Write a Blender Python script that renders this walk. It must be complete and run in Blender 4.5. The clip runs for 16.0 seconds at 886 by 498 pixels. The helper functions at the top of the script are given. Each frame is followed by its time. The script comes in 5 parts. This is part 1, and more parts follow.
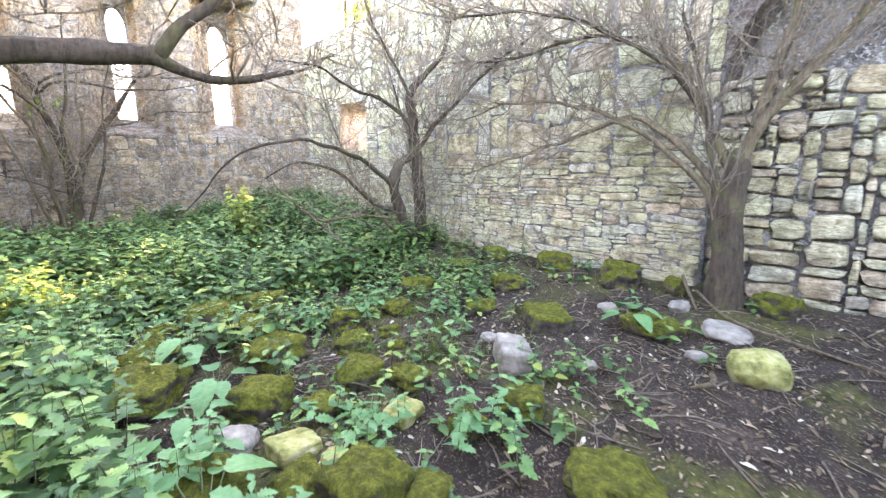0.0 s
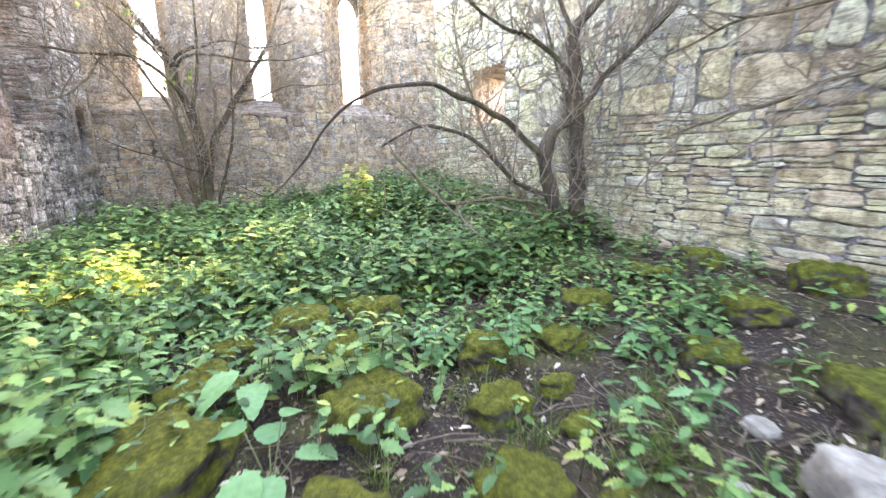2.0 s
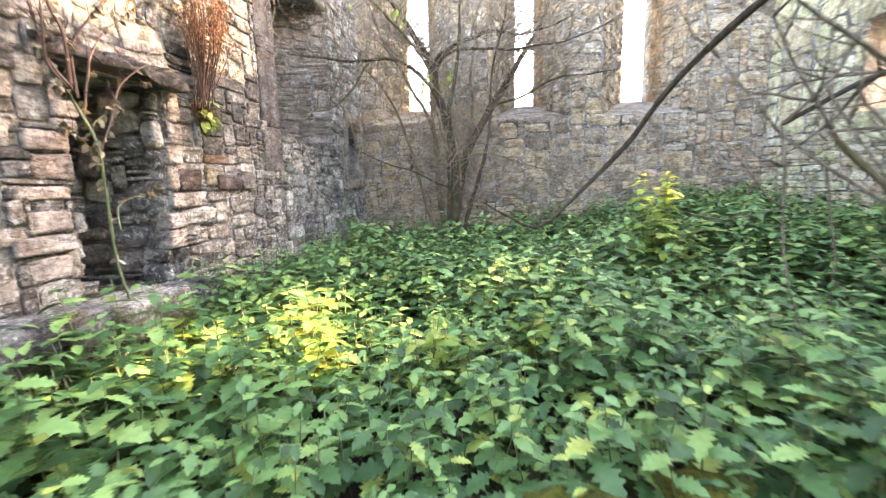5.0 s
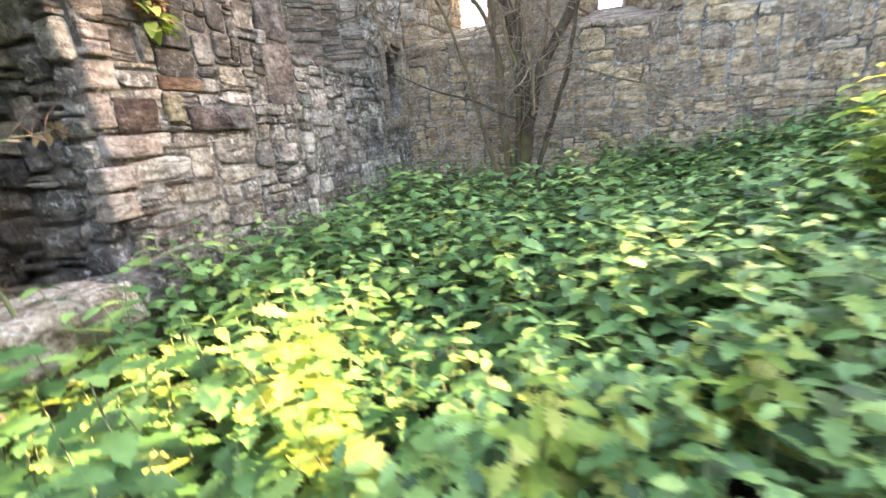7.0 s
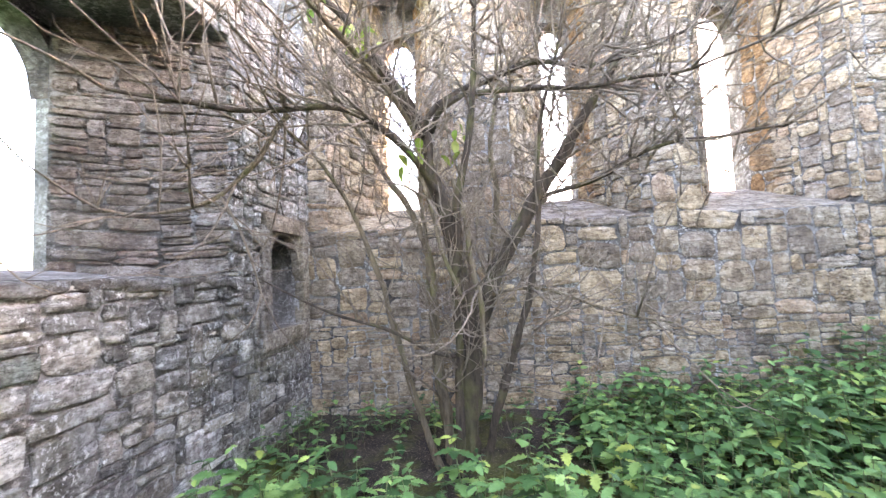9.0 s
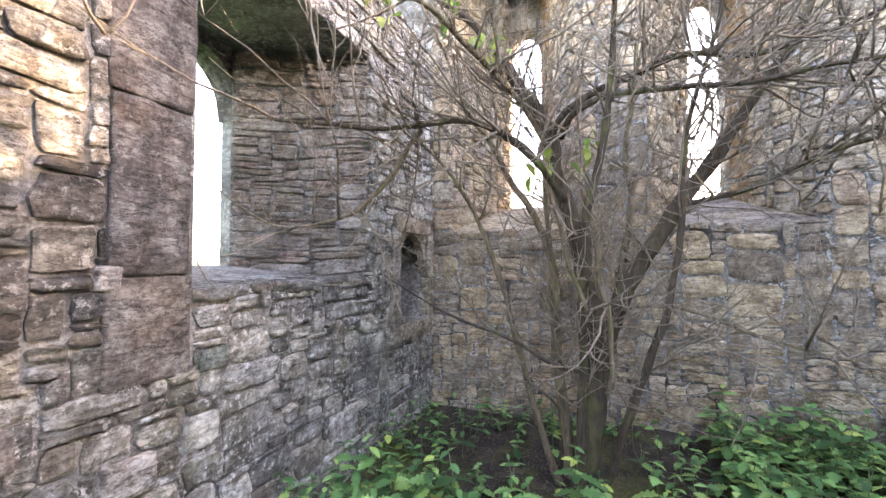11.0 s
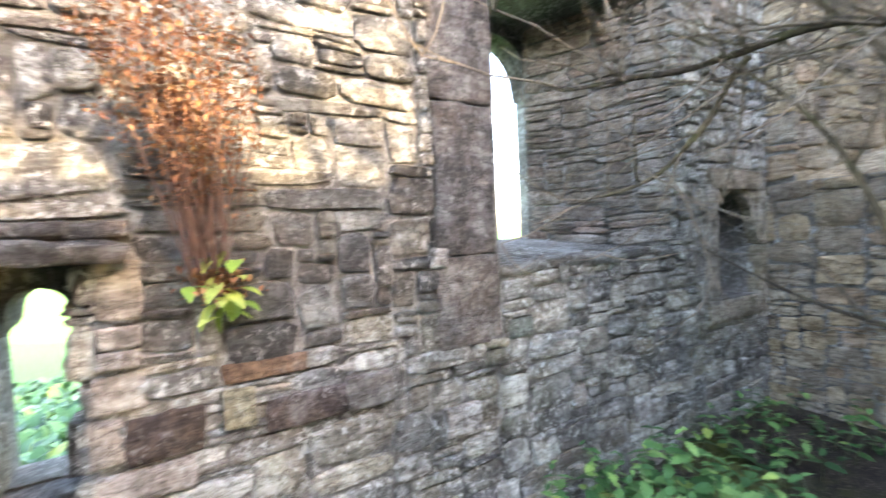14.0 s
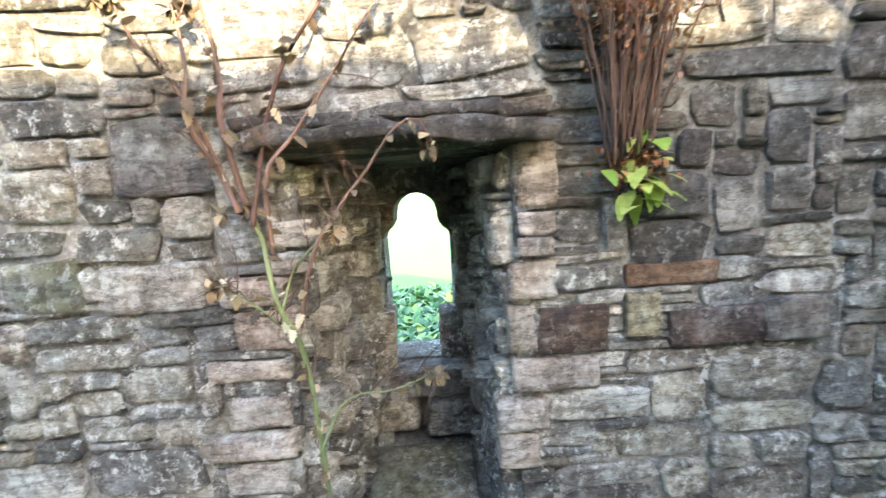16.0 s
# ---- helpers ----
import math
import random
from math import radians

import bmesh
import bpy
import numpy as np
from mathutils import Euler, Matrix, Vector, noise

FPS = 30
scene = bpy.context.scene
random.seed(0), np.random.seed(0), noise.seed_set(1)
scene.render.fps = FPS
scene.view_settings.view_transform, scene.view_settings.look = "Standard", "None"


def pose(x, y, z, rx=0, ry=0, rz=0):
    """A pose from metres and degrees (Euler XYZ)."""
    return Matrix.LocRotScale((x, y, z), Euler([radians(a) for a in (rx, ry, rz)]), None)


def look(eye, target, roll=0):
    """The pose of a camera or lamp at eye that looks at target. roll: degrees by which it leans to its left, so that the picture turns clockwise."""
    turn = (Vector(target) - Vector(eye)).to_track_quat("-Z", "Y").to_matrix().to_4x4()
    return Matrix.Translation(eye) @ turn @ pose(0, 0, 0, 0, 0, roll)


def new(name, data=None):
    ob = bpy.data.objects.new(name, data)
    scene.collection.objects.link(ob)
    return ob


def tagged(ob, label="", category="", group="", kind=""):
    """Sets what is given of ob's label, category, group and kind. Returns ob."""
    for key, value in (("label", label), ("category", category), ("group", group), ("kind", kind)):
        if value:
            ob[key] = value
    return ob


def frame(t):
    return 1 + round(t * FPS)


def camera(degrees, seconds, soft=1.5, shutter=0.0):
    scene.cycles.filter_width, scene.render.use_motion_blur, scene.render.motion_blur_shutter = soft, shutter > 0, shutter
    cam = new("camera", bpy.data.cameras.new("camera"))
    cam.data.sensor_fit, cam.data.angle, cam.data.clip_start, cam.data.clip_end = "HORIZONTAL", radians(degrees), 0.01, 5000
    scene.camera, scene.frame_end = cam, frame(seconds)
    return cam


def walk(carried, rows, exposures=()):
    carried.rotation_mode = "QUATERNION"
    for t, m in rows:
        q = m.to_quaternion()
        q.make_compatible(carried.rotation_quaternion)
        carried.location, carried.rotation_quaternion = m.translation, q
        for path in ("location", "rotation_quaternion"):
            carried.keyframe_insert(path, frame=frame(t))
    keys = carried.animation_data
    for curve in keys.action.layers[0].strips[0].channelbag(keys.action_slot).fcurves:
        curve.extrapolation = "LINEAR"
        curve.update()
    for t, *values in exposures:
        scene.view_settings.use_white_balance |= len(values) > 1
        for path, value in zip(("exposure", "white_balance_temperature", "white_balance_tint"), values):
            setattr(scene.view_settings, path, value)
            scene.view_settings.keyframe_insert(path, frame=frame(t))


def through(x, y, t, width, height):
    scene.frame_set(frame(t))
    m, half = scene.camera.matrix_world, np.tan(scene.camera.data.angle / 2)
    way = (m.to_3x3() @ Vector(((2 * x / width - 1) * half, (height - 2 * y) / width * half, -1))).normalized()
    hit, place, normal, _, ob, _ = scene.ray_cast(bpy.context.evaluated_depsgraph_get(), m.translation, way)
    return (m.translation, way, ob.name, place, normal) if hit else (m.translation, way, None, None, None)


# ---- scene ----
cam = camera(92.8, 16.0, soft=1.3, shutter=0.5)
EXPOSURE = 4.75
PATH = [
    (0, (0.708, 0.262, 2.018), (2.001, 1.735, 1.623), -0.1),
    (0.5, (0.804, 0.503, 2.009), (2.06, 2.011, 1.622), 0.5),
    (1, (0.927, 0.877, 1.866), (2.081, 2.468, 1.497), 1.0),
    (1.5, (1.04, 1.206, 1.862), (1.999, 2.921, 1.486), -0.1),
    (2, (1.304, 1.679, 1.744), (2.128, 3.451, 1.317), -0.8),
    (2.5, (1.445, 1.947, 1.74), (2.188, 3.75, 1.297), -1.2),
    (3, (1.48, 2.228, 1.603), (2.184, 4.036, 1.117), -1.4),
    (3.5, (1.342, 2.743, 1.563), (1.707, 4.674, 1.193), -2.3),
    (4, (1.31, 2.998, 1.705), (1.354, 4.973, 1.393), -3.7),
    (6.5, (1.216, 4.637, 1.516), (0.801, 6.546, 1.088), -0.4),
    (7, (1.012, 4.812, 1.522), (0.522, 6.672, 0.973), -4.6),
    (7.5, (0.741, 5.189, 1.809), (0.265, 7.087, 1.394), -11.5),
    (8, (0.874, 5.921, 1.917), (0.443, 7.866, 1.739), -9.3),
    (8.5, (0.905, 6.329, 2.087), (0.702, 8.318, 2.102), -4.5),
    (9, (0.9, 6.629, 2.116), (0.708, 8.615, 2.243), -2.5),
    (9.5, (0.853, 6.582, 2.156), (0.419, 8.532, 2.256), -2.2),
    (9.7, (0.849, 6.502, 2.171), (0.292, 8.422, 2.248), -2.1),
    (11.8, (0.859, 6.693, 2.345), (0.106, 8.544, 2.417), 0.2),
    (12, (0.886, 6.706, 2.359), (0.115, 8.55, 2.43), 0.2),
    (12.5, (0.844, 6.679, 2.366), (-0.053, 8.466, 2.434), -0.5),
    (13, (0.788, 6.672, 2.357), (-0.362, 8.308, 2.397), -1.6),
    (13.5, (0.784, 6.687, 2.36), (-0.672, 8.058, 2.34), -2.1),
    (14, (0.789, 6.666, 2.338), (-0.937, 7.674, 2.261), -2.7),
    (14.5, (0.718, 6.524, 2.286), (-1.163, 7.193, 2.156), -3.2),
    (15, (0.598, 6.357, 2.254), (-1.359, 6.73, 2.074), -3.5),
    (15.5, (0.465, 6.219, 2.193), (-1.516, 6.378, 1.968), -3.6),
    (16, (0.397, 6.118, 2.161), (-1.585, 6.151, 1.897), -3.6),
]
walk(cam, [(t, look(eye, target, roll)) for t, eye, target, roll in PATH], exposures=[(t, EXPOSURE + stops, kelvin, tint) for t, stops, kelvin, tint in ((0.0, 0.3, 7800, 29), (3.0, 0.42, 7900, 27), (4.0, 0.14, 7900, 26), (7.0, 0.2, 8000, 21), (8.2, 0.45, 7300, 27), (8.7, 0.55, 7600, 30), (9.5, 0.35, 7600, 30), (12.5, 0.05, 7500, 26), (14.0, 0.0, 7000, 18), (16.0, -0.28, 6450, 10))])


# ---- world and sun ----
SUN_DIR = Vector((1.0, 0.51, 0.35)).normalized()
SUN_EL = math.asin(SUN_DIR.z)
world = bpy.data.worlds.new("sky")
scene.world = world
world.use_nodes = True
wt = world.node_tree
sky = wt.nodes.new("ShaderNodeTexSky")
sky.sky_type = "NISHITA"
sky.sun_disc = False
sky.sun_elevation = SUN_EL
sky.sun_rotation = math.atan2(SUN_DIR.x, SUN_DIR.y)
sky.dust_density = 2.0
wt.links.new(sky.outputs[0], wt.nodes["Background"].inputs[0])
wt.nodes["Background"].inputs[1].default_value = 0.15
sun_data = bpy.data.lights.new("sun", "SUN")
sun_data.energy, sun_data.angle, sun_data.color = 2.4, radians(0.5), (1.0, 0.82, 0.52)
sun = new("sun", sun_data)
sun.matrix_world = look(SUN_DIR * 40, (0, 0, 0))

# ---- materials ----


class Mat:
    """A node material with short helpers."""

    def __init__(self, name):
        self.m = bpy.data.materials.new(name)
        self.m.use_nodes = True
        self.t = self.m.node_tree
        self.b = self.t.nodes["Principled BSDF"]
        self.pos = self.node("ShaderNodeNewGeometry").outputs["Position"]

    def node(self, kind, **settings):
        n = self.t.nodes.new(kind)
        for k, v in settings.items():
            if k == "operation":
                n.operation = v
            elif k == "data_type":
                n.data_type = v
            elif k == "blend_type":
                n.blend_type = v
        return n

    def link(self, a, b):
        self.t.links.new(a, b)

    def noise(self, scale, detail=5, rough=0.6, stretch=None):
        n = self.node("ShaderNodeTexNoise")
        n.inputs["Scale"].default_value, n.inputs["Detail"].default_value, n.inputs["Roughness"].default_value = scale, detail, rough
        src = self.pos
        if stretch:
            mp = self.node("ShaderNodeMapping")
            mp.inputs["Scale"].default_value = stretch
            self.link(src, mp.inputs[0])
            src = mp.outputs[0]
        self.link(src, n.inputs["Vector"])
        return n.outputs["Fac"]

    def chance(self):
        """A number of its own for each piece, whether an object or an island of a joined mesh."""
        a, b = self.node("ShaderNodeObjectInfo").outputs["Random"], self.node("ShaderNodeNewGeometry").outputs["Random Per Island"]
        return self.math("FRACT", self.math("ADD", a, b))

    def math(self, op, a, b=0.0, clamp=False):
        n = self.node("ShaderNodeMath", operation=op)
        n.use_clamp = clamp
        for i, v in enumerate((a, b)):
            if isinstance(v, (int, float)):
                n.inputs[i].default_value = v
            else:
                self.link(v, n.inputs[i])
        return n.outputs[0]

    def step(self, fac, lo, hi):
        n = self.node("ShaderNodeMapRange")
        n.inputs[1].default_value, n.inputs[2].default_value = lo, hi
        self.link(fac, n.inputs[0])
        return n.outputs[0]

    def ramp(self, fac, stops, constant=False):
        n = self.node("ShaderNodeValToRGB")
        e = n.color_ramp.elements
        n.color_ramp.interpolation = "CONSTANT" if constant else "LINEAR"
        while len(e) < len(stops):
            e.new(0.5)
        for el, (p, c) in zip(e, stops):
            el.position, el.color = p, (*c, 1)
        self.link(fac, n.inputs[0])
        return n.outputs[0]

    def mix(self, fac, a, b, blend="MIX"):
        n = self.node("ShaderNodeMix", data_type="RGBA", blend_type=blend)
        for i, v in ((0, fac), (6, a), (7, b)):
            if isinstance(v, (int, float)):
                n.inputs[i].default_value = v
            elif isinstance(v, tuple):
                n.inputs[i].default_value = (*v, 1)
            else:
                self.link(v, n.inputs[i])
        return n.outputs[2]

    def up(self):
        n = self.node("ShaderNodeSeparateXYZ")
        self.link(self.node("ShaderNodeNewGeometry").outputs["Normal"], n.inputs[0])
        return n.outputs[2]

    def done(self, colour, rough=0.9, bump=None, strength=0.5, distance=0.02, through=0.0):
        if isinstance(colour, tuple):
            self.b.inputs["Base Color"].default_value = (*colour, 1)
        else:
            self.link(colour, self.b.inputs["Base Color"])
        self.b.inputs["Roughness"].default_value = rough
        self.b.inputs["Specular IOR Level"].default_value = 0.3
        if bump is not None:
            n = self.node("ShaderNodeBump")
            n.inputs["Strength"].default_value, n.inputs["Distance"].default_value = strength, distance
            self.link(bump, n.inputs["Height"])
            self.link(n.outputs[0], self.b.inputs["Normal"])
        if through:
            tr, mx = self.node("ShaderNodeBsdfTranslucent"), self.node("ShaderNodeMixShader")
            if isinstance(colour, tuple):
                tr.inputs[0].default_value = (*colour, 1)
            else:
                self.link(colour, tr.inputs[0])
            mx.inputs[0].default_value = through
            self.link(self.b.outputs[0], mx.inputs[1])
            self.link(tr.outputs[0], mx.inputs[2])
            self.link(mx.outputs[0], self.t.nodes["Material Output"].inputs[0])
        return self.m


def tones(stops, gain, spread):
    """The same stones made lighter or darker as a whole, and drawn closer to their mean."""
    mean = [sum(c[i] for _, c in stops) / len(stops) for i in range(3)]
    return [(p, tuple(min(0.85, gain * (m + (v - m) * spread)) for v, m in zip(c, mean))) for p, c in stops]


def stone_material(name, stops, lichen, lichen_amount, algae=0.0, warm=(0.30, 0.19, 0.10), dirt=0.75):
    k = Mat(name)
    base = k.ramp(k.chance(), stops, constant=True)
    base = k.mix(k.step(k.noise(2.2, 4), 0.45, 0.75), base, k.mix(0.5, base, warm))
    blotch = k.noise(5.5, 8, 0.72)
    base = k.mix(k.step(blotch, 0.56, 0.40), base, k.mix(1.0, base, (0.50, 0.47, 0.45), "MULTIPLY"))
    base = k.mix(k.step(blotch, 0.54, 0.68), base, k.mix(0.45, base, lichen))
    bands = k.noise(8.0, 8, 0.7, (1, 1, 6))
    base = k.mix(k.step(bands, 0.40, 0.62), base, k.mix(1.0, base, (0.66, 0.63, 0.60), "MULTIPLY"))
    cracks = k.math("ABSOLUTE", k.math("SUBTRACT", k.noise(4.0, 8, 0.72, (1, 1, 4)), 0.5))
    crack = k.step(cracks, 0.012, 0.0)
    base = k.mix(crack, base, k.mix(1.0, base, (0.22, 0.20, 0.19), "MULTIPLY"))
    base = k.mix(k.math("MULTIPLY", k.step(k.noise(1.1, 5), 0.5, 0.7), algae), base, (0.20, 0.22, 0.08))
    spots = k.step(k.noise(24.0, 8, 0.78), 0.585 - 0.06 * lichen_amount, 0.60)
    patch = k.step(k.noise(2.6, 7, 0.7), 0.40, 0.54)
    base = k.mix(k.math("MULTIPLY", k.math("MULTIPLY", spots, patch), lichen_amount), base, lichen)
    grime = k.step(k.noise(26.0, 8, 0.76), 0.47, 0.56)
    base = k.mix(k.math("MULTIPLY", grime, dirt), base, k.mix(1.0, base, (0.45, 0.42, 0.40), "MULTIPLY"))
    relief = k.math("ADD", k.math("MULTIPLY", bands, 0.9), k.noise(40.0, 9, 0.82))
    return k.done(base, 0.92, k.math("SUBTRACT", relief, k.math("MULTIPLY", crack, 0.5)), 1.0, 0.02)


PINKS = [(0.0, (0.44, 0.39, 0.35)), (0.3, (0.40, 0.35, 0.30)), (0.55, (0.50, 0.46, 0.42)), (0.8, (0.44, 0.36, 0.31))]
GREYS = [(0.0, (0.20, 0.20, 0.19)), (0.14, (0.29, 0.277, 0.24)), (0.27, (0.135, 0.137, 0.137)), (0.42, (0.26, 0.257, 0.242)), (0.54, (0.07, 0.068, 0.067)), (0.66, (0.34, 0.317, 0.262)), (0.76, (0.195, 0.174, 0.153)), (0.83, (0.48, 0.48, 0.45)), (0.90, (0.105, 0.103, 0.10))]
BUFFS = [(0.0, (0.66, 0.55, 0.33)), (0.16, (0.56, 0.50, 0.32)), (0.32, (0.70, 0.59, 0.38)), (0.48, (0.46, 0.40, 0.29)), (0.58, (0.74, 0.63, 0.42)), (0.72, (0.68, 0.47, 0.29)), (0.82, (0.30, 0.265, 0.21)), (0.90, (0.68, 0.62, 0.48))]
BROWNS = [(0.0, (0.50, 0.42, 0.31)), (0.2, (0.62, 0.49, 0.32)), (0.36, (0.36, 0.32, 0.27)), (0.50, (0.66, 0.51, 0.32)), (0.64, (0.22, 0.19, 0.17)), (0.74, (0.57, 0.41, 0.28)), (0.86, (0.54, 0.48, 0.39))]
M_STONE_L = stone_material("grey_rubble", tones(GREYS, 1.6, 0.85), (0.64, 0.63, 0.60), 1.0, 0.12, (0.27, 0.23, 0.18))
M_STONE_R = stone_material("buff_rubble", tones(BUFFS, 1.6, 0.65), (0.74, 0.66, 0.50), 0.5, 0.40, (0.62, 0.42, 0.24), 0.3)
M_STONE_F = stone_material("brown_rubble", tones(BROWNS, 1.2, 0.65), (0.56, 0.52, 0.46), 0.55, 0.12, (0.46, 0.31, 0.17), 0.55)
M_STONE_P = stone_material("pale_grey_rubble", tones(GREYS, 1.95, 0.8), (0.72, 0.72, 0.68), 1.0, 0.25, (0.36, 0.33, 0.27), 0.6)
M_STONE_D = stone_material("dark_grey_rubble", tones(GREYS, 0.8, 0.8), (0.52, 0.50, 0.47), 0.7, 0.05, (0.20, 0.16, 0.125))
M_SPLAY = stone_material("mauve_grey_rubble", tones(PINKS, 1.0, 1.2), (0.60, 0.57, 0.53), 0.5, 0.1, (0.42, 0.36, 0.26), 0.6)
M_ASHLAR = stone_material("buff_grey_ashlar", [(0.0, (0.46, 0.41, 0.33)), (0.4, (0.40, 0.37, 0.32)), (0.7, (0.50, 0.43, 0.33))], (0.62, 0.60, 0.55), 0.4, 0.2)
M_DRESSED = stone_material("dressed_stone", [(0.0, (0.21, 0.195, 0.185)), (0.5, (0.18, 0.17, 0.165)), (0.8, (0.24, 0.225, 0.21))], (0.45, 0.44, 0.42), 0.3)
M_ORANGE = stone_material("orange_sandstone", [(0.0, (0.52, 0.32, 0.16)), (0.35, (0.48, 0.34, 0.20)), (0.7, (0.55, 0.36, 0.20))], (0.5, 0.46, 0.4), 0.2)
M_LINTEL = stone_material("dark_slate", [(0.0, (0.13, 0.125, 0.12)), (0.5, (0.10, 0.097, 0.095))], (0.36, 0.36, 0.36), 0.5)
M_QUOIN = stone_material("pinkish_quoin", tones(PINKS, 1.35, 1.0), (0.60, 0.58, 0.55), 0.6, 0.0, (0.40, 0.35, 0.30), 0.6)
M_PALE = stone_material("pale_stone", [(0.0, (0.55, 0.54, 0.51)), (0.5, (0.60, 0.58, 0.55))], (0.70, 0.69, 0.66), 0.4)
M_DARK = stone_material("dark_brown_stone", [(0.0, (0.10, 0.075, 0.07)), (0.5, (0.12, 0.085, 0.075))], (0.42, 0.40, 0.38), 0.4)
M_BROWN = stone_material("rust_brown_stone", [(0.0, (0.24, 0.14, 0.09)), (0.5, (0.26, 0.16, 0.10))], (0.45, 0.42, 0.38), 0.4)
M_YELLOW = stone_material("yellow_stone", [(0.0, (0.42, 0.37, 0.22)), (0.5, (0.40, 0.36, 0.24))], (0.5, 0.48, 0.40), 0.6, 0.5)
M_GREENISH = stone_material("greenish_stone", [(0.0, (0.36, 0.44, 0.40)), (0.5, (0.36, 0.44, 0.40))], (0.60, 0.62, 0.60), 0.5)
M_SLATE = stone_material("slab_stone", [(0.0, (0.27, 0.27, 0.25)), (0.5, (0.22, 0.225, 0.21))], (0.46, 0.47, 0.45), 0.7, 0.4)

k = Mat("lime_mortar")
c = k.ramp(k.noise(2.2, 8, 0.72), [(0.36, (0.09, 0.083, 0.076)), (0.5, (0.25, 0.235, 0.215)), (0.66, (0.50, 0.48, 0.44))])
c = k.mix(k.step(k.noise(55, 7, 0.85), 0.44, 0.60), c, k.mix(1.0, c, (0.55, 0.53, 0.51), "MULTIPLY"))
c = k.mix(k.math("MULTIPLY", k.step(k.noise(24, 7, 0.78), 0.52, 0.56), k.step(k.noise(2.5, 4), 0.4, 0.6)), c, (0.56, 0.55, 0.52))
M_MORTAR = k.done(c, 0.95, k.noise(24.0, 9, 0.85), 1.0, 0.05)

k = Mat("soil_and_grass")
c = k.ramp(k.noise(3.5, 8, 0.75), [(0.30, (0.014, 0.010, 0.007)), (0.55, (0.045, 0.033, 0.024)), (0.75, (0.13, 0.098, 0.072))])
c = k.mix(k.step(k.noise(70.0, 4, 0.8), 0.56, 0.66), c, (0.30, 0.24, 0.18))
c = k.mix(k.math("MULTIPLY", k.step(k.noise(1.3, 4), 0.50, 0.62), 0.8), c, k.ramp(k.noise(25.0, 6), [(0.3, (0.04, 0.05, 0.012)), (0.7, (0.14, 0.15, 0.03))]))
sep = k.node("ShaderNodeSeparateXYZ")
k.link(k.pos, sep.inputs[0])
outside = k.step(sep.outputs[0], -1.85, -2.0)
grass = k.ramp(k.noise(9.0, 6, 0.8), [(0.3, (0.05, 0.13, 0.02)), (0.6, (0.10, 0.24, 0.045)), (0.8, (0.17, 0.30, 0.07))])
M_GROUND = k.done(k.mix(outside, c, grass), 0.95, k.noise(40.0, 8, 0.8), 1.0, 0.03)


def leaf_material(name, stops, through=0.3, rough=0.5):
    k = Mat(name)
    c = k.ramp(k.chance(), stops)
    c = k.mix(k.step(k.noise(35.0, 3), 0.4, 0.7), c, k.mix(1.0, c, (0.7, 0.78, 0.7), "MULTIPLY"))
    return k.done(c, rough, k.noise(120.0, 3), 0.3, 0.004, through)


M_NETTLE = leaf_material("nettle_leaf", [(0.0, (0.022, 0.066, 0.020)), (0.35, (0.058, 0.142, 0.042)), (0.7, (0.125, 0.245, 0.075)), (0.93, (0.20, 0.32, 0.09)), (1.0, (0.31, 0.36, 0.08))], 0.12, 0.5)
M_PALE_LEAF = leaf_material("pale_leaf", [(0.0, (0.15, 0.26, 0.05)), (0.5, (0.24, 0.33, 0.06)), (1.0, (0.38, 0.41, 0.12))], 0.4)
M_GRASS = leaf_material("grass_blade", [(0.0, (0.07, 0.14, 0.02)), (0.6, (0.14, 0.24, 0.03)), (0.85, (0.26, 0.28, 0.08)), (1.0, (0.42, 0.36, 0.2))], 0.2, 0.5)
M_DOCK = leaf_material("broad_leaf", [(0.0, (0.09, 0.23, 0.09)), (1.0, (0.17, 0.34, 0.14))], 0.25)
M_DRYLEAF = leaf_material("dead_leaf", [(0.0, (0.06, 0.042, 0.027)), (0.5, (0.15, 0.105, 0.065)), (0.85, (0.30, 0.23, 0.15)), (1.0, (0.52, 0.46, 0.36))], 0.1, 0.8)
M_SEED = leaf_material("russet_seed", [(0.0, (0.15, 0.06, 0.035)), (0.5, (0.26, 0.115, 0.06)), (1.0, (0.36, 0.19, 0.09))], 0.2, 0.8)
M_STEM = leaf_material("green_stem", [(0.0, (0.11, 0.135, 0.06)), (1.0, (0.17, 0.19, 0.09))], 0.1)
M_DRYSTEM = leaf_material("dry_stem", [(0.0, (0.085, 0.045, 0.036)), (1.0, (0.14, 0.08, 0.06))], 0.0, 0.8)


def bark_material(name, dark, light, moss=0.0):
    k = Mat(name)
    fine = k.noise(34.0, 8, 0.75, (1, 1, 0.22))
    c = k.ramp(fine, [(0.3, dark), (0.62, light), (0.8, tuple(1.35 * v for v in light))])
    c = k.mix(k.math("MULTIPLY", k.step(k.noise(5.0, 4), 0.5, 0.65), moss), c, (0.17, 0.18, 0.06))
    return k.done(c, 0.95, fine, 1.0, 0.045)


M_BARK = bark_material("dark_bark", (0.028, 0.021, 0.015), (0.12, 0.092, 0.066), 0.4)
M_BARK_PALE = bark_material("pale_bark", (0.06, 0.046, 0.03), (0.25, 0.195, 0.125), 0.45)
M_TWIG = bark_material("twig_bark", (0.10, 0.08, 0.06), (0.36, 0.29, 0.22), 0.1)

